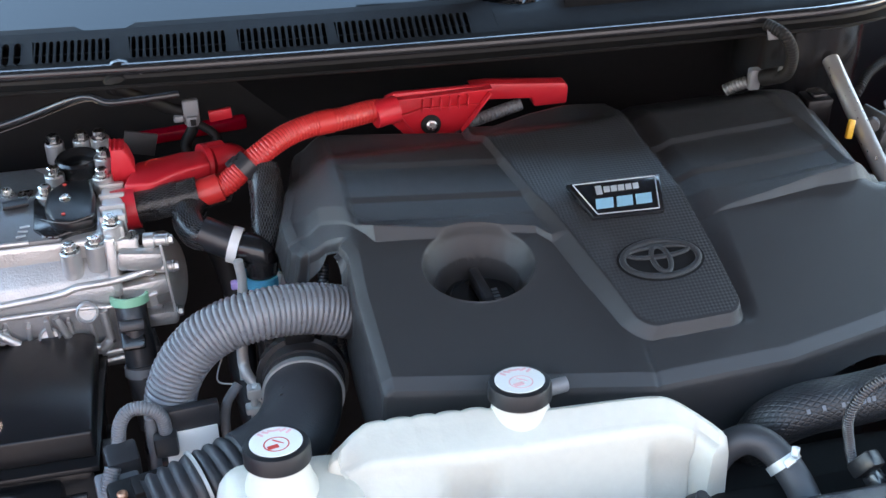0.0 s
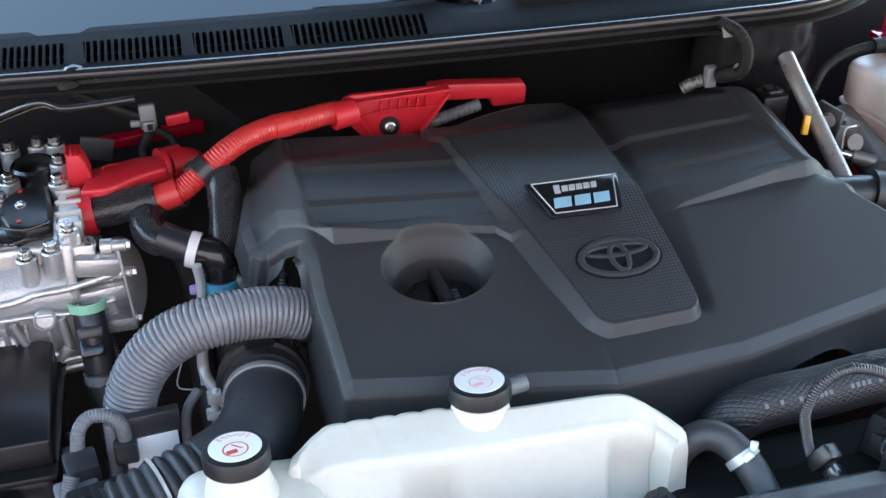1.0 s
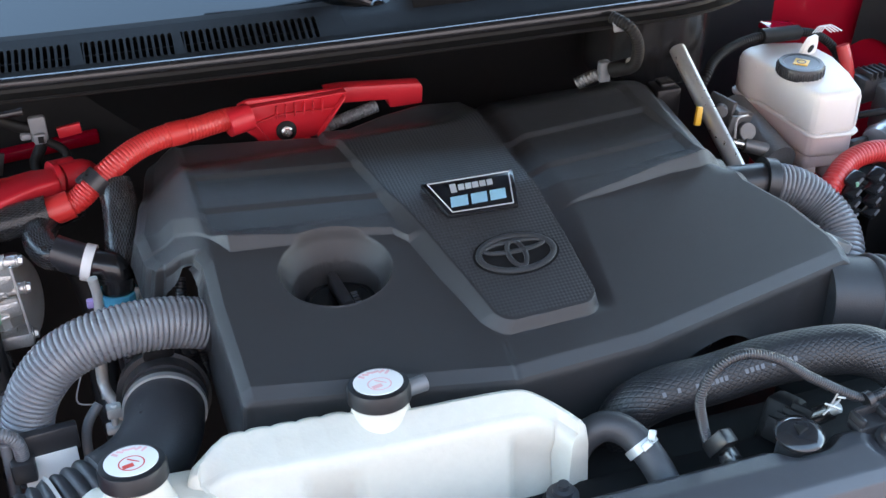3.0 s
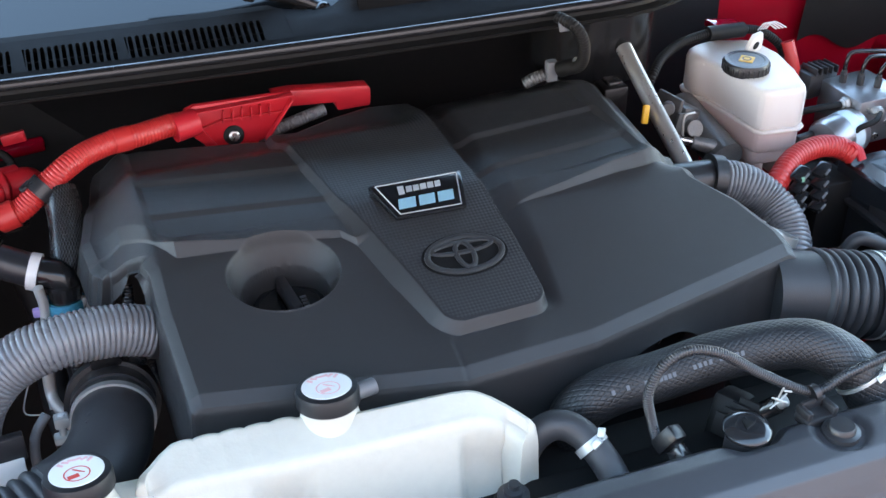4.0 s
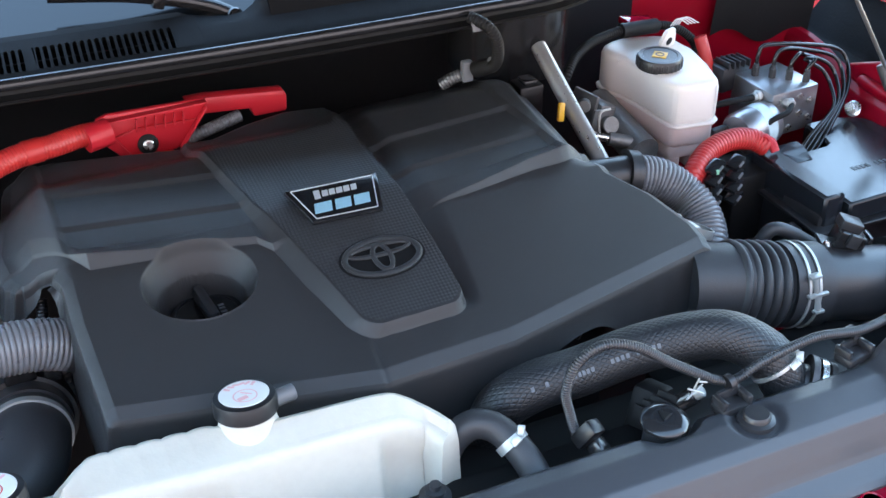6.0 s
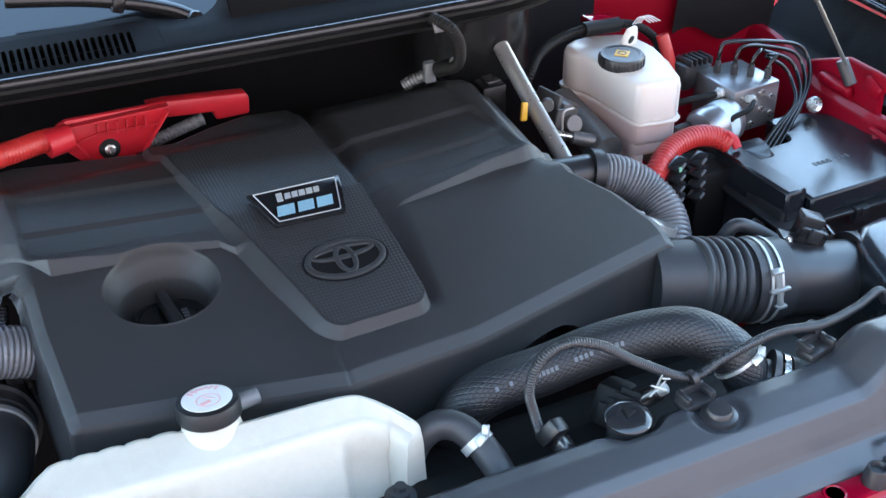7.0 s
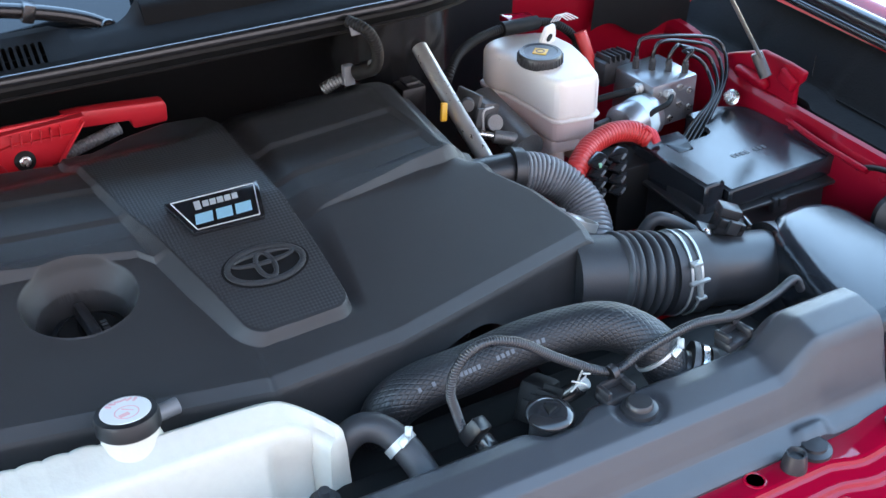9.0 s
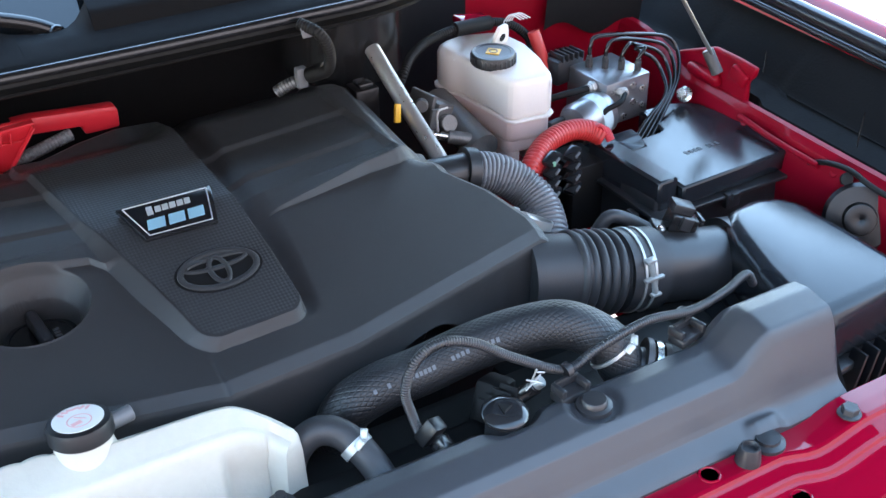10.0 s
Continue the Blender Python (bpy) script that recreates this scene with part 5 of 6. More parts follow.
# black printed border of the glass, with a notch
for x0, x1 in ((-0.45, -0.092), (-0.050, 0.345)):
    part("glass_border", sheet(lambda u, v: glass(x0 + (x1 - x0) * u, 0.014 * v * (1 if 0.01 < u < 0.99 else 0.6), 0.0015), 30, 3), BLACKANDSHADE, cowl, "black border band of the glass")
screen = part("windscreen", sheet(lambda u, v: glass(-0.6 + 1.9 * u, v), 30, 8), GLASSDARK)
tagged(screen, "dark windscreen glass reflecting the pale blue sky", "windscreen", kind="structure")

wiper = thing("wiper_arm", "black wiper arm resting at the foot of the windscreen", "wiper")
part("arm", tube([(0.392, 1.232, 1.258), (0.372, 1.236, 1.269), (0.345, 1.238, 1.279), (0.315, 1.238, 1.288), (0.270, 1.240, 1.298), (0.20, 1.250, 1.305)], 0.0085, 16, 0.006), GLOSSY, wiper)
part("knuckle", box((0.312, 1.236, 1.289), (0.014, 0.020, 0.021), 0.003, (0, 18, 0)), GLOSSY, wiper)
part("pivot_cap", lathe([(0.0085, 0), (0.0085, 0.004), (0.0065, 0.006), (0.0050, 0.004), (0, 0.004)], axis((0.392, 1.226, 1.259), (0.385, 1.12, 1.33)), 28), GLOSSY, wiper, "round gloss pivot cap")

# ---- brake fluid reservoir ----
brake = thing("brake_reservoir", "milky white brake fluid reservoir with a black cap", "brake reservoir")
TOPO = [(0.871, 1.062), (0.878, 1.053), (0.924, 1.047), (0.934, 1.053), (0.949, 1.100), (0.957, 1.146), (0.951, 1.186), (0.938, 1.199), (0.898, 1.212), (0.872, 1.208), (0.855, 1.199),
        (0.850, 1.188), (0.852, 1.166), (0.861, 1.152), (0.866, 1.115)]


def about(outline, k):
    """The outline drawn in or out about its middle."""
    return [(0.905 + (x - 0.905) * k, 1.13 + (y - 1.13) * k) for x, y in outline]


part("upper", prism(TOPO, 1.096, 1.151, 0.009, 4), MILKY, brake)
part("seam", prism(about(TOPO, 1.045), 1.0950, 1.0985, 0.001, 1), MILKY, brake)
part("lower", prism(about(TOPO, 0.97), 1.064, 1.097, 0.008, 3), MILKYLOW, brake, "lower half tinted by the fluid")
part("foot", prism([(0.874, 1.060), (0.930, 1.056), (0.944, 1.100), (0.944, 1.130), (0.900, 1.135), (0.872, 1.125)], 1.046, 1.070, 0.008, 3), MILKYLOW, brake)
part("foot", prism([(0.876, 1.062), (0.896, 1.060), (0.898, 1.095), (0.876, 1.105)], 1.028, 1.054, 0.007, 3), MILKYLOW, brake)
part("foot", prism([(0.912, 1.060), (0.930, 1.060), (0.938, 1.095), (0.912, 1.095)], 1.022, 1.054, 0.007, 3), MILKYLOW, brake)
mt = pose(0.923, 1.158, 1.150, 12, 0, 20)
part("tab", joined(prism([(-0.021, -0.012), (0.021, -0.012), (0.013, 0.018), (0.008, 0.028), (-0.008, 0.028), (-0.013, 0.018)], -0.003, 0.003, 0.0015, 2, mt @ pose(0, 0, 0, 90))), MILKY, brake)
# Thin black disc stands for the darkness of the opening in the tab
part("hole", lathe([(0.0055, 0), (0.0055, 0.0008), (0, 0.0008)], mt @ pose(0, -0.003, 0.012, 90), 18), BLACKANDSHADE, brake)
cap = part("cap", lathe([(0.0275, 0), (0.0280, 0.002), (0.0280, 0.012), (0.0262, 0.0145), (0.022, 0.0150), (0.021, 0.0142), (0.0, 0.0142)], pose(0.8885, 1.118, 1.149), 44), BLACK, brake, "ribbed black filler cap with a yellow mark")
for k in range(28):
    a = 2 * math.pi * k / 28
    part("rib", box((0.8885 + 0.0281 * math.cos(a), 1.118 + 0.0281 * math.sin(a), 1.1555), (0.0018, 0.0024, 0.010), 0.0004, (0, 0, math.degrees(a)), 1), BLACK, cap)
part("mark", box((0.8885, 1.118, 1.1636), (0.017, 0.017, 0.0012), 0.0003, (0, 0, 45)), YELLOW, cap)
part("mark", oval_ring(0.0055, 0.0055, 0.0014, 0.0005, pose(0.8885, 1.118, 1.1642)), BLACK, cap)
master = thing("master_cylinder", "cast aluminium brake master cylinder under the reservoir", "master cylinder")
part("body", tube([(0.835, 1.17, 1.085), (0.838, 1.06, 1.066)], 0.022, 28, 0.01), ALUDARK, master)
part("flange", box((0.806, 1.135, 1.098), (0.030, 0.055, 0.032), 0.005, (0, 20, 14)), ALUDARK, master)
part("rib", box((0.790, 1.125, 1.115), (0.006, 0.040, 0.030), 0.002, (0, 15, 14)), ALUDARK, master)
part("rib", box((0.800, 1.100, 1.100), (0.036, 0.005, 0.030), 0.002, (0, 15, 14)), ALUDARK, master)
part("lug", joined(rod((0.806, 1.098, 1.095), (0.806, 1.086, 1.100), 0.011), rod((0.785, 1.118, 1.118), (0.779, 1.108, 1.120), 0.008)), ALUDARK, master)
part("port", rod((0.800, 1.082, 1.085), (0.838, 1.066, 1.076), 0.0085), ALUDARK, master)
part("union", rod((0.778, 1.090, 1.091), (0.802, 1.081, 1.085), 0.0052), STEEL, master)
part("union", rod((0.822, 1.058, 1.062), (0.845, 1.052, 1.056), 0.0052), STEEL, master)
part("hook", tube([(0.788, 1.085, 1.095), (0.790, 1.088, 1.118), (0.805, 1.09, 1.120)], 0.0014, 8, 0.003), PIPE, master)
h = hose("wiring_conduit", "black ribbed conduit looping behind the brake reservoir", corrugated([(0.765, 1.14, 1.135), (0.7728, 1.14, 1.1524), (0.7953, 1.16, 1.1623), (0.8345, 1.18, 1.1682), (0.8898, 1.19, 1.17), (0.9499, 1.19, 1.1628), (0.9827, 1.18, 1.14), (0.9776, 1.16, 1.1174)], 0.0060, 0.0036, 0.0009, 16), BLACKANDSHADE, "wiring conduit")
part("tape", tube([(0.875, 1.188, 1.170), (0.93, 1.191, 1.1665)], 0.0095, 16, 0.006), BLACKANDSHADE, h)
h = hose("wire_bundle", "loose white wire ends behind the reservoir", joined(*[tube([(0.948 + 0.004 * k, 1.185, 1.165), (0.955 + 0.004 * k, 1.18, 1.176), (0.965 + 0.005 * k, 1.17, 1.170)], 0.0008, 6, 0.003)[:2] for k in range(4)]), WHITECAP, "wires")
h = hose("cable", "orange cable beside the brake reservoir", tube([(0.985, 1.17, 1.15), (0.99, 1.16, 1.125), (1.0, 1.15, 1.08)], 0.0085, 16, 0.005), ORANGE, "cable")
stay = hose("pipe", "dull aluminium pipe bent down behind the engine cover", tube([(0.744, 1.165, 1.182), (0.744, 1.12, 1.159), (0.745, 1.09, 1.142), (0.747, 1.06, 1.124), (0.750, 1.03, 1.105), (0.753, 1.00, 1.085)], 0.0098, 20, 0.004), BRIGHT, "pipe")
part("tag", box((0.7245, 1.07, 1.142), (0.008, 0.005, 0.022), 0.0015, (-15, 12, 0)), YELLOW, stay, "yellow plastic tag")
relay = thing("relay", "black plastic relay behind the engine cover", "relay")
part("body", box((0.708, 1.125, 1.138), (0.032, 0.03, 0.044), 0.004), BOXBLACK, relay)
part("top", box((0.709, 1.125, 1.162), (0.018, 0.02, 0.006), 0.002), GLOSSY, relay)
spring = thing("hose_clip", "bright steel hose clip beside the grey hose", "hose clip")
part("band", ring((0.800, 0.897, 1.062), (0.5, 0.2, 1), 0.021, 0.002, 0.010, 30), CLAMP, spring)
part("ear", box((0.768, 0.892, 1.086), (0.022, 0.010, 0.010), 0.002, (0, 20, 30)), CLAMP, spring)
part("ear", box((0.788, 0.884, 1.072), (0.018, 0.010, 0.012), 0.002, (0, 35, -10)), CLAMP, spring)
part("screw", rod((0.760, 0.889, 1.080), (0.796, 0.880, 1.066), 0.0032), STEEL, spring)

# ---- orange cable and terminal strip beside the fuse box ----
hv = hose("high_voltage_cable", "orange corrugated cable entering the fuse box", corrugated([(0.840, 0.97, 1.066), (0.8566, 0.98, 1.080), (0.8895, 1.0, 1.0885), (0.9286, 1.01, 1.0900), (0.9586, 1.01, 1.0835), (0.975, 1.0, 1.075)], 0.0135, 0.0052, 0.0015, 22), ORANGE, "cable")
part("ties", joined(*[tube([(0.962 + 0.006 * k, 1.004, 1.082), (0.970 + 0.004 * k, 0.998, 1.092 - 0.003 * k), (0.978 + 0.002 * k, 0.990, 1.072)], 0.003, 8, 0.003)[:2] for k in range(4)]), REDPLAST, hv, "red tie ends")
comb = thing("terminal_strip", "stack of black wiring plugs beside the fuse box", "plugs")
part("body", box((0.945, 1.010, 1.005), (0.050, 0.060, 0.095), 0.004), BLACKANDSHADE, comb)
for p in ((0.8731, 0.9650, 1.0882), (0.9106, 0.9750, 1.0806), (0.8743, 0.9650, 1.0726), (0.9119, 0.9750, 1.0648), (0.8754, 0.9650, 1.0568), (0.9132, 0.9750, 1.0487), (0.8765, 0.9650, 1.0408), (0.9146, 0.9750, 1.0324)):
    part("plug", box(p, (0.022, 0.016, 0.0075), 0.002, (0, -20, 25)), PLUGGLOSS, comb)
    part("latch", box((p[0] + 0.002, p[1] - 0.008, p[2] + 0.001), (0.010, 0.003, 0.003), 0.0008, (0, -20, 25)), GREYPLAST, comb)
part("pin", box((0.8694, 0.9550, 1.0872), (0.004, 0.003, 0.006), 0.001), GREEN, comb)

# ---- brake hydraulic unit ----
pump = thing("brake_pump_unit", "aluminium brake hydraulic block with pump motor", "brake hydraulic unit")
part("block", box((1.060, 1.100, 1.076), (0.076, 0.078, 0.062), 0.003, (0, 0, 4)), ALUSMOOTH, pump)
part("motor", lathe([(0.026, 0), (0.028, 0.003), (0.028, 0.052), (0.024, 0.058), (0.010, 0.060), (0, 0.060)], axis((1.024, 1.062, 1.070), (0.95, 1.045, 1.068)), 40), ALUSMOOTH, pump, "bright steel pump motor")
part("label", tube([(1.012, 1.0595, 1.0697), (0.995, 1.0555, 1.0692)], 0.0283, 40, 0.006, caps=False), SKYTAG, pump, "pale label round the motor")
part("connector", box((1.02, 1.15, 1.100), (0.05, 0.035, 0.035), 0.004, (0, 0, 10)), BLACK, pump)
for k in range(5):
    part("fin", box((1.005 + 0.008 * k, 1.142, 1.120), (0.003, 0.026, 0.010), 0.001, (0, 0, 10)), BLACK, pump)
for dx, dz in ((-0.026, 0.018), (0.008, 0.020), (0.024, 0.012), (0.010, -0.004), (0.026, -0.012), (-0.004, -0.022)):
    part("port", lathe([(0.0045, 0), (0.0045, 0.0015), (0.003, 0.002), (0, 0.001)], axis((1.062 + dx, 1.061, 1.076 + dz), (1.062 + dx, 1.0, 1.076 + dz)), 16), STEEL, pump)
part("union", joined(rod((1.028, 1.083, 1.098), (1.010, 1.080, 1.098), 0.006), rod((1.020, 1.081, 1.098), (1.014, 1.080, 1.098), 0.008, 6)), CLAMP, pump)
part("union", joined(rod((1.046, 1.062, 1.092), (1.046, 1.046, 1.096), 0.006), rod((1.046, 1.054, 1.094), (1.046, 1.048, 1.0955), 0.008, 6)), CLAMP, pump)
part("line", tube([(1.012, 1.080, 1.098), (0.975, 1.085, 1.096), (0.94, 1.10, 1.085)], 0.0045, 12, 0.004), BLACKANDSHADE, pump, "black brake line")
part("line", tube([(1.046, 1.047, 1.0955), (1.030, 1.035, 1.093), (1.006, 1.035, 1.086), (0.998, 1.035, 1.070), (1.004, 1.03, 1.03)], 0.0035, 12, 0.004), BLACKANDSHADE, pump, "black brake line")
for k in range(4):
    x0, y0 = 1.040 + 0.016 * k, 1.118 - 0.014 * k
    s1, s2 = 0.009 * k, 0.006 * k
    part("nut", joined(rod((x0, y0, 1.106), (x0, y0, 1.120), 0.0048, 6), rod((x0, y0, 1.118), (x0, y0, 1.124), 0.0036)), DARKSTEEL, pump)
    part("line", tube([(x0, y0, 1.12), (x0 + 0.001, y0, 1.137 - 0.4 * s1), (x0 + 0.012, y0 + 0.002, 1.146 - 0.4 * s1), (1.100 - 0.1 * s1, 1.112 - s2, 1.142 - 0.5 * s1), (1.158 - 1.3 * s1, 1.105 - s2, 1.128 - 0.6 * s1), (1.170 - 1.5 * s1, 1.092 - s2, 1.108 - 0.5 * s1), (1.150 - 1.3 * s1, 1.065 - s2, 1.082 - 0.2 * s1), (1.085 - s1, 1.02, 1.058), (1.02 - s1, 0.99, 1.02)], 0.0027, 10, 0.004), GLOSSY, pump, "black brake line")
guard = thing("bracket", "black plastic side guard below the motor", "bracket")
part("plate", box((0.975, 1.062, 1.035), (0.075, 0.012, 0.085), 0.006, (-8, 0, 8)), BLACK, guard)
part("ring", oval_ring(0.016, 0.016, 0.0014, 0.0012, pose(0.975, 1.053, 1.050, 82, 0, 8)), BLACK, guard)

# ---- fuse box on the other side ----
fuse = thing("fuse_box", "black fuse box with a broad flat lid and raised edge bar", "fuse box")
part("base", prism([(0.966, 0.882), (1.172, 0.880), (1.170, 0.95), (1.150, 1.03), (1.06, 1.03), (0.966, 1.0)], 0.93, 1.043, 0.005, 2), BLACK, fuse)
lid = part("lid", prism([(1.000, 0.871), (1.176, 0.876), (1.180, 0.881), (1.180, 0.950), (1.164, 1.033), (1.156, 1.041), (1.128, 1.055), (1.079, 1.056), (1.076, 1.011), (1.073, 1.001), (1.066, 0.997), (1.038, 0.996), (1.000, 0.991)], 1.030, 1.058, 0.003, 1), LIDGLOSS, fuse, "satin black lid")
part("edge_bar", prism([(0.970, 0.880), (0.998, 0.880), (1.000, 0.886), (0.993, 1.009), (0.962, 1.011)], 1.020, 1.0680, 0.0035, 1), LIDGLOSS, lid)
part("step", prism([(1.008, 1.045), (1.008, 1.0676), (0.993, 1.0676), (0.974, 1.0590), (0.970, 1.045)], 0.990, 1.028, 0.0012, 1, across), LIDGLOSS, lid)
part("rim", prism([(0.956, 0.866), (1.180, 0.864), (1.184, 0.88), (1.178, 0.958), (1.160, 1.044), (1.08, 1.052), (0.956, 1.010)], 1.024, 1.029, 0.001, 1), BLACK, fuse)
part("latch", joined(box((1.075, 0.866, 1.022), (0.022, 0.010, 0.020), 0.002), box((1.075, 0.861, 1.028), (0.010, 0.006, 0.010), 0.001)), BLACK, fuse)
part("latch", box((0.949, 0.90, 1.015), (0.008, 0.018, 0.022), 0.002), BLACK, fuse)
for k in range(8):
    if k != 4:
        part("mark", box((1.058 + 0.0070 * k, 0.9355, 1.0583), (0.0044, 0.0075, 0.0006), 0, (0, 0, 10)), BLACK, lid)

# ---- air box ----
air = thing("air_box", "smooth satin black air filter box with a rounded lid", "air box")


part("lid", prism([(0.940, 0.655), (0.952, 0.700), (0.972, 0.758), (0.985, 0.790), (1.010, 0.812), (1.050, 0.818), (1.085, 0.806), (1.100, 0.780), (1.104, 0.700), (1.104, 0.600), (0.949, 0.593)], 0.985, 1.060, 0.021, 6), LIDGLOSS, air, sharp=70)
part("rim", prism([(0.936, 0.655), (0.948, 0.702), (0.968, 0.761), (0.982, 0.794), (1.008, 0.817), (1.052, 0.823), (1.089, 0.810), (1.105, 0.782), (1.109, 0.600), (0.949, 0.585)], 0.975, 0.986, 0.003, 2), BLACK, air)
part("base", box((1.02, 0.70, 0.90), (0.16, 0.20, 0.15), 0.015), BLACK, air)
part("socket", tube([(0.985, 0.788, 1.010), (1.03, 0.782, 1.004)], 0.047, 40, 0.01), BLACK, air)
for k in range(7):
    part("fin", box((1.000 + 0.018 * k, 0.590, 0.965), (0.004, 0.02, 0.07), 0.001, (0, 12, 0)), BOXBLACK, air)

# ---- front panel ----
FRONT = [(0.526, 1.010), (0.526, 1.0205), (0.531, 1.0245), (0.547, 1.0345), (0.5505, 1.0395), (0.556, 1.052), (0.5635, 1.066), (0.573, 1.0725), (0.600, 1.0765), (0.618, 1.073), (0.630, 1.062), (0.638, 1.03)]


def front_panel(u, v):
    x = 0.05 + 0.878 * u
    k = v * (len(FRONT) - 1)
    i = min(int(k), len(FRONT) - 2)
    f = k - i
    y, z = (FRONT[i][n] * (1 - f) + FRONT[i + 1][n] * f for n in (0, 1))
    hump = ease(0.795, 0.842, x) * ease(0.540, 0.572, y) * ease(0.6385, 0.632, y)
    z += 0.030 * hump
    # rim bowed round the filler plug, cup round the trim clip, raised fold
    near = ease(0.55, 0.57, x) * ease(0.625, 0.595, x)
    y -= 0.016 * near * ease(0.590, 0.63, y)
    z -= 0.0045 * ease(0.028, 0.022, math.hypot(x - 0.6595, (y - 0.598) * 1.15))
    z += 0.006 * ease(0.79, 0.80, x) * ease(0.84, 0.82, x) * ease(0.545, 0.535, y)
    if x > 0.918:
        z -= 3.0 * (x - 0.918)
    return (x, y, z)


panel = thing("radiator_cover", "satin black plastic cover over the radiator with a raised end", "radiator cover")
part("shell", sheet(front_panel, 260, 90), PANEL, panel)
part("end_wall", sheet(lambda u, v: (0.928 + 0.004 * v, 0.526 + 0.106 * u, lerp_at(0.526 + 0.106 * u, [(0.526, 1.0), (0.548, 1.03), (0.575, 1.074), (0.60, 1.078), (0.63, 1.06)]) - 0.08 * v), 20, 6), PANEL, panel)
part("trim_clip", lathe([(0.017, 0), (0.0165, 0.004), (0.0125, 0.0055), (0.0120, 0.009), (0.0105, 0.0105), (0, 0.0108)], pose(0.6595, 0.598, 1.0705), 32), BLACK, panel, "round black push clip")
# Near-black box added to paint the darkness of this gap
filler_panel = part("side_gap_box", box((0.80, 0.735, 0.93), (0.26, 0.10, 0.12), 0.01), BLACKANDSHADE)
tagged(filler_panel, "near-black box added for the darkness in the gap beside the radiator", "shroud", kind="structure")
rplug = thing("radiator_plug", "glossy black slotted radiator filler plug", "filler plug")
mp = pose(0.582, 0.626, 1.074, 4, 0, 0) @ Matrix.Scale(0.88, 4)
part("disc", lathe([(0.0225, 0), (0.0245, 0.003), (0.0245, 0.006), (0.0225, 0.0085), (0.0120, 0.0120), (0.0100, 0.0115), (0, 0.0110)], mp, 40), PLUGGLOSS, rplug)
part("arrow", prism([(-0.007, -0.004), (0.007, -0.004), (0, 0.009)], 0.0105, 0.0135, 0.0008, 1, mp @ pose(0, 0, 0, 0, 0, 20)), BLACKANDSHADE, rplug)
part("stem", lathe([(0.019, -0.03), (0.019, 0.0)], mp, 28), RUBBER, rplug)
odd = thing("sensor", "black sensor housing below the coolant hose", "sensor")
part("body", box((0.612, 0.690, 1.030), (0.036, 0.03, 0.05), 0.006, (0, 20, 30)), BLACKANDSHADE, odd)
part("port", rod((0.616, 0.672, 1.040), (0.636, 0.655, 1.066), 0.0085), GLOSSY, odd)
for k in range(4):
    part("fin", box((0.590 + 0.008 * k, 0.668, 1.044 + 0.003 * k), (0.003, 0.020, 0.022), 0.001, (0, 20, 30)), BLACKANDSHADE, odd)
part("nose", rod((0.636, 0.655, 1.066), (0.640, 0.651, 1.072), 0.0058), CLAMP, odd)
for a, b in (((0.610, 0.635, 1.084), (0.630, 0.640, 1.092)), ((0.618, 0.640, 1.082), (0.622, 0.636, 1.104)), ((0.612, 0.638, 1.094), (0.628, 0.634, 1.086)), ((0.622, 0.636, 1.100), (0.630, 0.634, 1.098))):
    part("tie", rod(a, b, 0.0009, 8), CLAMP, odd, "pale plastic tie end")

stat = thing("hose_fitting", "metal radiator neck with steel rings beside the hose", "hose fitting")
for k, c in enumerate(((0.752, 0.640, 1.050), (0.760, 0.636, 1.046), (0.768, 0.632, 1.042))):
    part("band", ring(c, (0.7, -0.5, -0.2), 0.026, 0.0022, 0.006, 36), DARKSTEEL if k != 1 else STEEL, stat)
part("neck", lathe([(0.020, 0), (0.024, 0.02), (0.020, 0.03), (0, 0.031)], axis((0.742, 0.645, 1.05), (0.785, 0.615, 1.035)), 32), BLACK, stat)
part("cap", lathe([(0.014, 0), (0.013, 0.004), (0, 0.006)], axis((0.768, 0.626, 1.042), (0.79, 0.605, 1.05)), 24), STEEL, stat)

# ---- front carrier ----
CARR = [(0.545, 0.98), (0.541, 1.012), (0.537, 1.0165), (0.520, 1.0180), (0.5045, 1.0185), (0.5015, 1.0175), (0.4995, 1.0140), (0.497, 1.0125), (0.4845, 1.0095), (0.4815, 1.0080), (0.4798, 1.0045), (0.477, 1.0030), (0.440, 0.996), (0.435, 0.90)]


def carrier_skin(u, v):
    x = 0.0 + 1.05 * u
    k = v * (len(CARR) - 1)
    i = min(int(k), len(CARR) - 2)
    f = k - i
    y, z = (CARR[i][n] * (1 - f) + CARR[i + 1][n] * f for n in (0, 1))
    return (x, y - 0.01 * ease(0.80, 0.84, x), z + 0.012 * ease(0.84, 0.91, x))


carrier = thing("front_carrier", "red painted front cross member with studs and holes", "cross member", kind="structure")
part("skin", sheet(carrier_skin, 90, 91), REDBODY, carrier)
for p in ((0.732, 0.517, 1.0180), (0.797, 0.465, 1.0010)):
    # Dark disc on the skin paints the shade inside the open hole
    part("hole", lathe([(0.0080, 0.0008), (0.0, 0.0008)], pose(*p), 24), LINER, carrier, "dark disc for the shade inside a punched hole")
    part("rim", lathe([(0.0108, 0.0), (0.0104, 0.0014), (0.0090, 0.0018), (0.0078, 0.0004)], pose(*p), 28), REDBODY, carrier)
part("stud", lathe([(0.012, 0), (0.011, 0.010), (0.009, 0.018), (0.0075, 0.018), (0.006, 0.014), (0, 0.014)], pose(0.774, 0.513, 1.0180), 28), BLACK, carrier, "black push stud")
part("stud", lathe([(0.017, 0), (0.017, 0.004), (0.012, 0.006), (0.0115, 0.009), (0, 0.0095)], pose(0.805, 0.521, 1.0180), 28), BLACK, carrier, "black push stud")
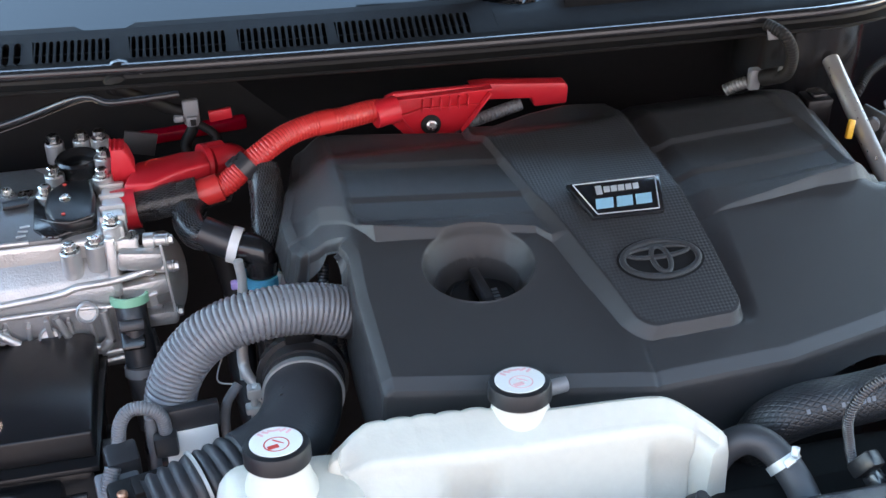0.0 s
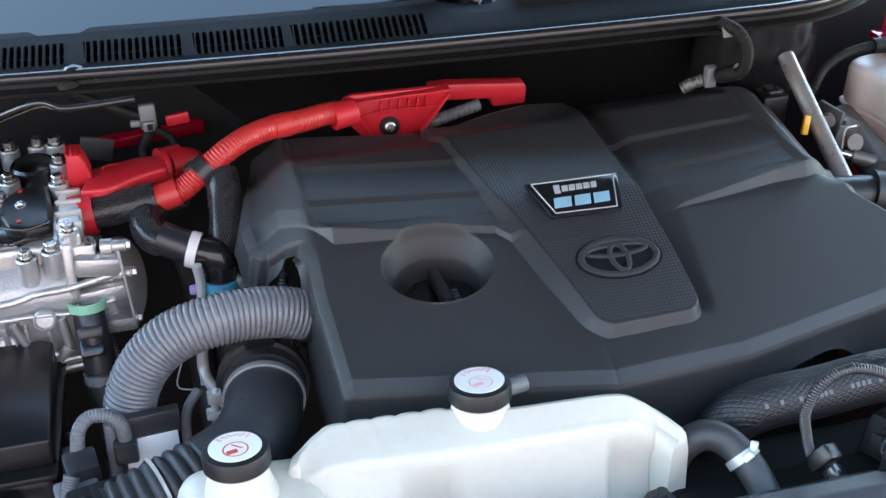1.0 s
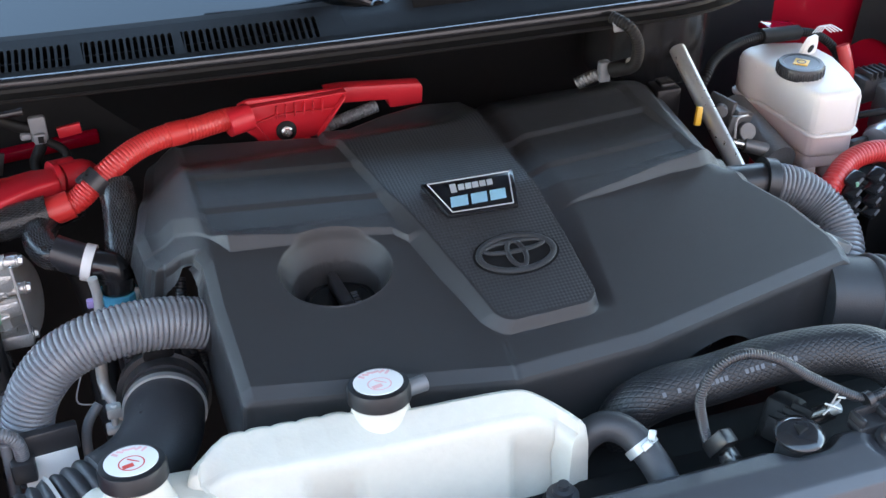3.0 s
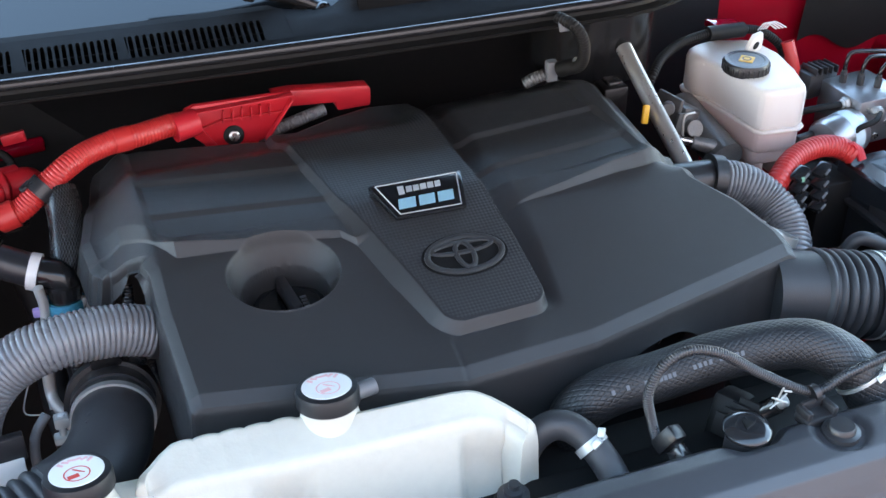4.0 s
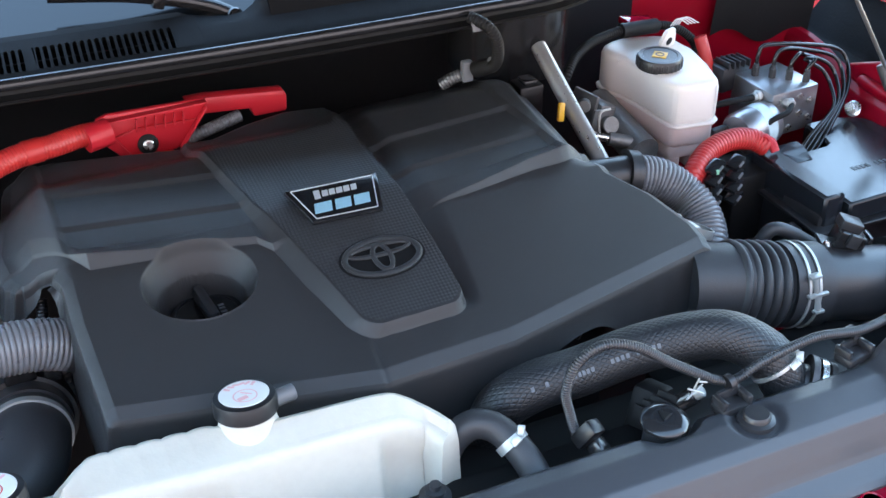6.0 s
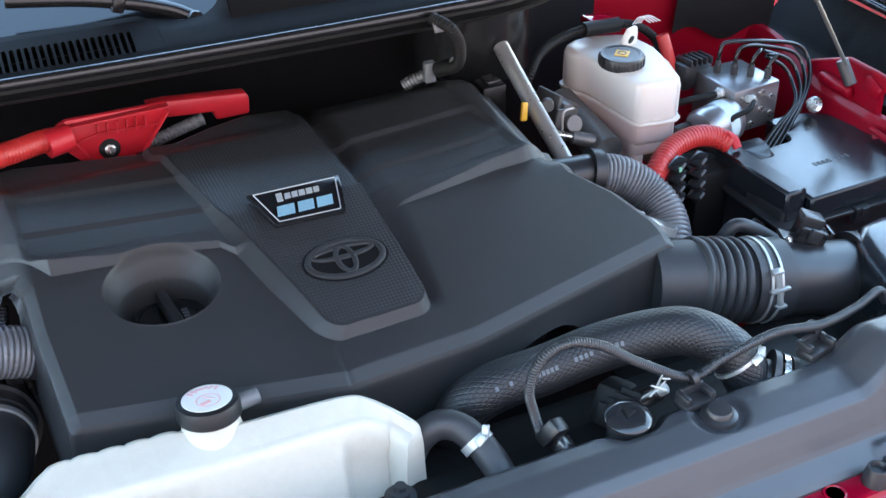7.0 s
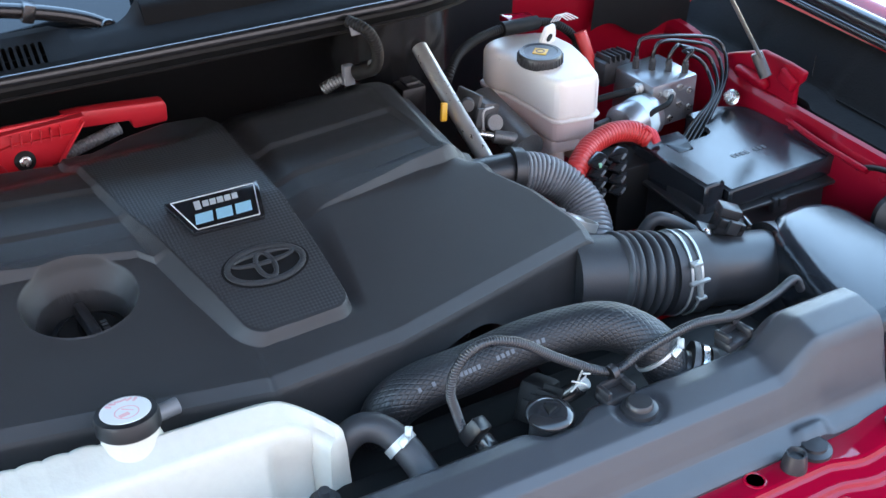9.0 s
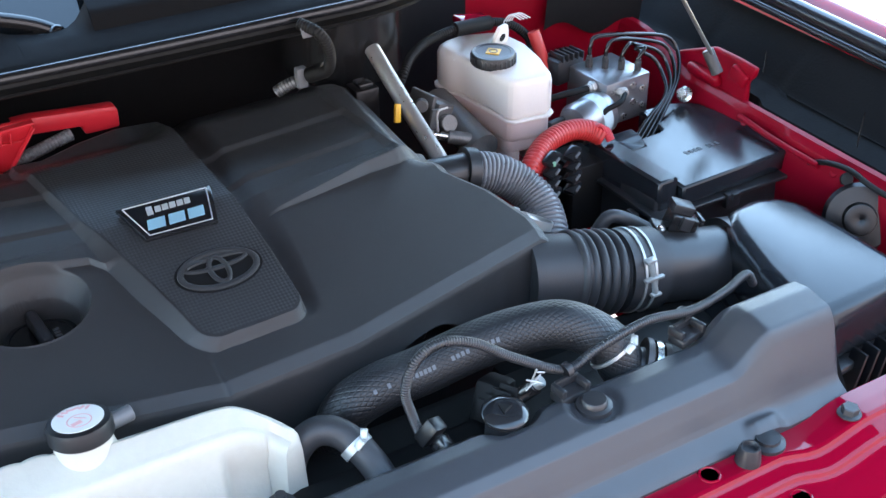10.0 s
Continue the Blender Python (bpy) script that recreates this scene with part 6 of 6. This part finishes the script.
part("bolt", hexbolt((0.890, 0.503, 1.030), 0.0085, (0, 0, 1), 0.009), DARKSTEEL, carrier)
part("clip", box((0.905, 0.455, 0.995), (0.030, 0.02, 0.02), 0.004), BLACKANDSHADE, carrier)

# ---- right inner wing ----
wing = thing("wall_right", "glossy red painted inner wing with a strut bracket", "inner wing", kind="structure")


def wing_skin(u, v):
    y = 0.40 + 0.86 * u
    prof = [(0.0, 0.0), (-0.004, 0.003), (-0.012, 0.002), (-0.019, -0.006), (-0.025, -0.030), (-0.028, -0.07), (-0.02, -0.15), (-0.01, -0.5)]
    k = v * (len(prof) - 1)
    i = min(int(k), len(prof) - 2)
    f = k - i
    dx, dz = (prof[i][n] * (1 - f) + prof[i + 1][n] * f for n in (0, 1))
    dent = 0.006 * ease(0.05, 0.02, abs(y - 0.93)) * ease(0.2, 0.5, v)
    return (1.192 + dx + dent, y, 1.079 + 0.03 * ease(1.05, 1.2, y) + dz)


part("skin", sheet(wing_skin, 90, 42), REDBAY, wing)
part("rear_panel", sheet(lambda u, v: (0.93 + 0.26 * u, 1.250 - 0.03 * u, 0.75 + 0.48 * v - 0.03 * u + 0.02 * math.sin(7 * u)), 24, 8), REDBAY, wing)
# Black sheet added as painted shade over the upper rear panel
part("rear_shade", sheet(lambda u, v: (1.04 + 0.16 * u, 1.222 - 0.01 * u - 0.01 * v, 1.120 + 0.10 * v - 0.02 * u + 0.010 * math.sin(9 * u) * (1 - v)), 24, 8), BLACKANDSHADE, wing, "black sheet standing for the shade on the red rear panel")
part("rear_ledge", box((0.919, 1.215, 1.164), (0.046, 0.03, 0.010), 0.003, (0, 8, 0)), REDBODY, wing, "bright red ledge")
side_on = Matrix(((0, 0, 1, 1.184), (1, 0, 0, 0), (0, 1, 0, 0), (0, 0, 0, 1)))
part("bracket", prism([(1.120, 1.070), (1.1085, 1.100), (1.087, 1.110), (1.040, 1.131), (0.990, 1.132), (0.961, 1.130), (0.964, 1.116), (0.973, 1.106), (0.972, 1.070)], 0, 0.010, 0.004, 3, side_on), REDBAY, wing, "red strut bracket")
part("fold", box((1.181, 0.985, 1.112), (0.010, 0.030, 0.020), 0.004, (20, 0, 0), 3), REDBAY, wing)
part("fold", box((1.178, 1.045, 1.092), (0.014, 0.060, 0.018), 0.006, (0, -25, 0), 3), REDBAY, wing)
part("fold", tube([(1.166, 0.960, 1.070), (1.164, 0.90, 1.066), (1.165, 0.82, 1.064)], 0.004, 12, 0.01), REDBAY, wing)
for y in (0.955, 0.880, 0.800):
    part("spot_weld", lathe([(0.006, 0), (0.005, 0.001), (0, 0.0004)], axis((1.171, y, 1.062), (1.0, y, 1.15)), 16), REDBAY, wing)
part("bolt", joined(hexbolt((1.146, 1.043, 1.071), 0.008, (-0.8, -0.2, 0.4), 0.012)), STEEL, wing)
liner = thing("wing_liner", "black plastic liner panel along the wing", "liner", kind="structure")


LINE = [(1.188, 1.074), (1.192, 1.082), (1.222, 1.088), (1.228, 1.091), (1.255, 1.120), (1.284, 1.150)]


def liner_skin(u, v):
    y = 0.40 + 0.86 * u
    k = v * (len(LINE) - 1)
    i = min(int(k), len(LINE) - 2)
    f = k - i
    x, z = (LINE[i][n] * (1 - f) + LINE[i + 1][n] * f for n in (0, 1))
    bump = 0.004 * ease(0.09, 0.05, abs(y - 1.03)) * ease(0.0, 0.3, v) * ease(1.0, 0.6, v)
    return (x + 0.012 * ease(0.09, 0.07, abs(y - 1.035)) * (1 - v), y, z + bump + 0.004 * math.sin(9 * y) * v * (1 - v))


part("sheet", sheet(liner_skin, 160, 30), LINER, liner)
part("crease", tube([(1.226, 0.50, 1.0915), (1.226, 0.80, 1.0915), (1.226, 0.94, 1.0925)], 0.0012, 8, 0.02), LINER, liner)
part("tear", prism([(0.0, 0.0), (0.010, 0.0), (-0.004, 0.050)], 0, 0.001, 0, 1, pose(1.1980, 0.7960, 1.0904, 90, 0, 45)), BLACKANDSHADE, liner, "dark slit")
part("tear", prism([(0.0, 0.0), (0.006, 0.0), (0.001, 0.030)], 0, 0.001, 0, 1, pose(1.205, 0.968, 1.118, 90, 0, 45)), BLACKANDSHADE, liner, "dark slit")
part("seal", tube([(1.300, 0.35, 1.160), (1.301, 0.70, 1.164), (1.301, 0.95, 1.168), (1.298, 1.28, 1.174)], 0.0125, 20, 0.02), SEALGLOSS, liner, "glossy black rubber seal")
part("seal", tube([(1.286, 0.35, 1.150), (1.287, 0.70, 1.153), (1.287, 0.95, 1.157), (1.284, 1.28, 1.163)], 0.006, 14, 0.02), SEALGLOSS, liner)
outer = thing("wing_edge", "red painted outer wing of the car", "wing", kind="structure")
part("gutter", sheet(lambda u, v: (1.312 + 0.040 * v, 0.2 + 1.2 * u, 1.158 + 0.022 * u + 0.010 * math.sin(v * math.pi)), 40, 8), REDBODY, outer)
part("skin", sheet(lambda u, v: (1.350 + 0.14 * math.sin(v * 1.5), 0.0 + 1.7 * u, 1.163 + 0.022 * u - 0.75 * (1 - math.cos(v * 1.5))), 40, 16), REDBODY, outer)
strut = thing("gas_strut", "slim gas strut holding the bonnet up", "gas strut")
part("rod", rod((1.146, 0.998, 1.140), (1.012, 1.00, 1.335), 0.0026, 14), ALUDARK, strut)
part("socket", rod((1.1475, 0.990, 1.122), (1.1405, 1.006, 1.150), 0.0078, 18), DARKSTEEL, strut, "dark grey ball socket")
horn = thing("horn", "round black horn beside the air box", "horn")
part("disc", lathe([(0.040, 0), (0.042, 0.004), (0.038, 0.010), (0.020, 0.012), (0.018, 0.020), (0.008, 0.022), (0, 0.018)], axis((1.158, 0.742, 1.034), (1.0, 0.58, 1.13)), 40), BOXBLACK, horn)
part("screw", lathe([(0.008, 0), (0.007, 0.006), (0, 0.007)], axis((1.158, 0.770, 1.072), (1.0, 0.6, 1.2)), 18), BLACKANDSHADE, horn)
h = hose("wiring_lead", "thin black lead along the red inner wing", tube([(1.178, 0.868, 1.035), (1.168, 0.82, 1.068), (1.158, 0.77, 1.085), (1.155, 0.73, 1.082), (1.17, 0.68, 1.07)], 0.0035, 10, 0.005), BLACKANDSHADE, "wiring lead")
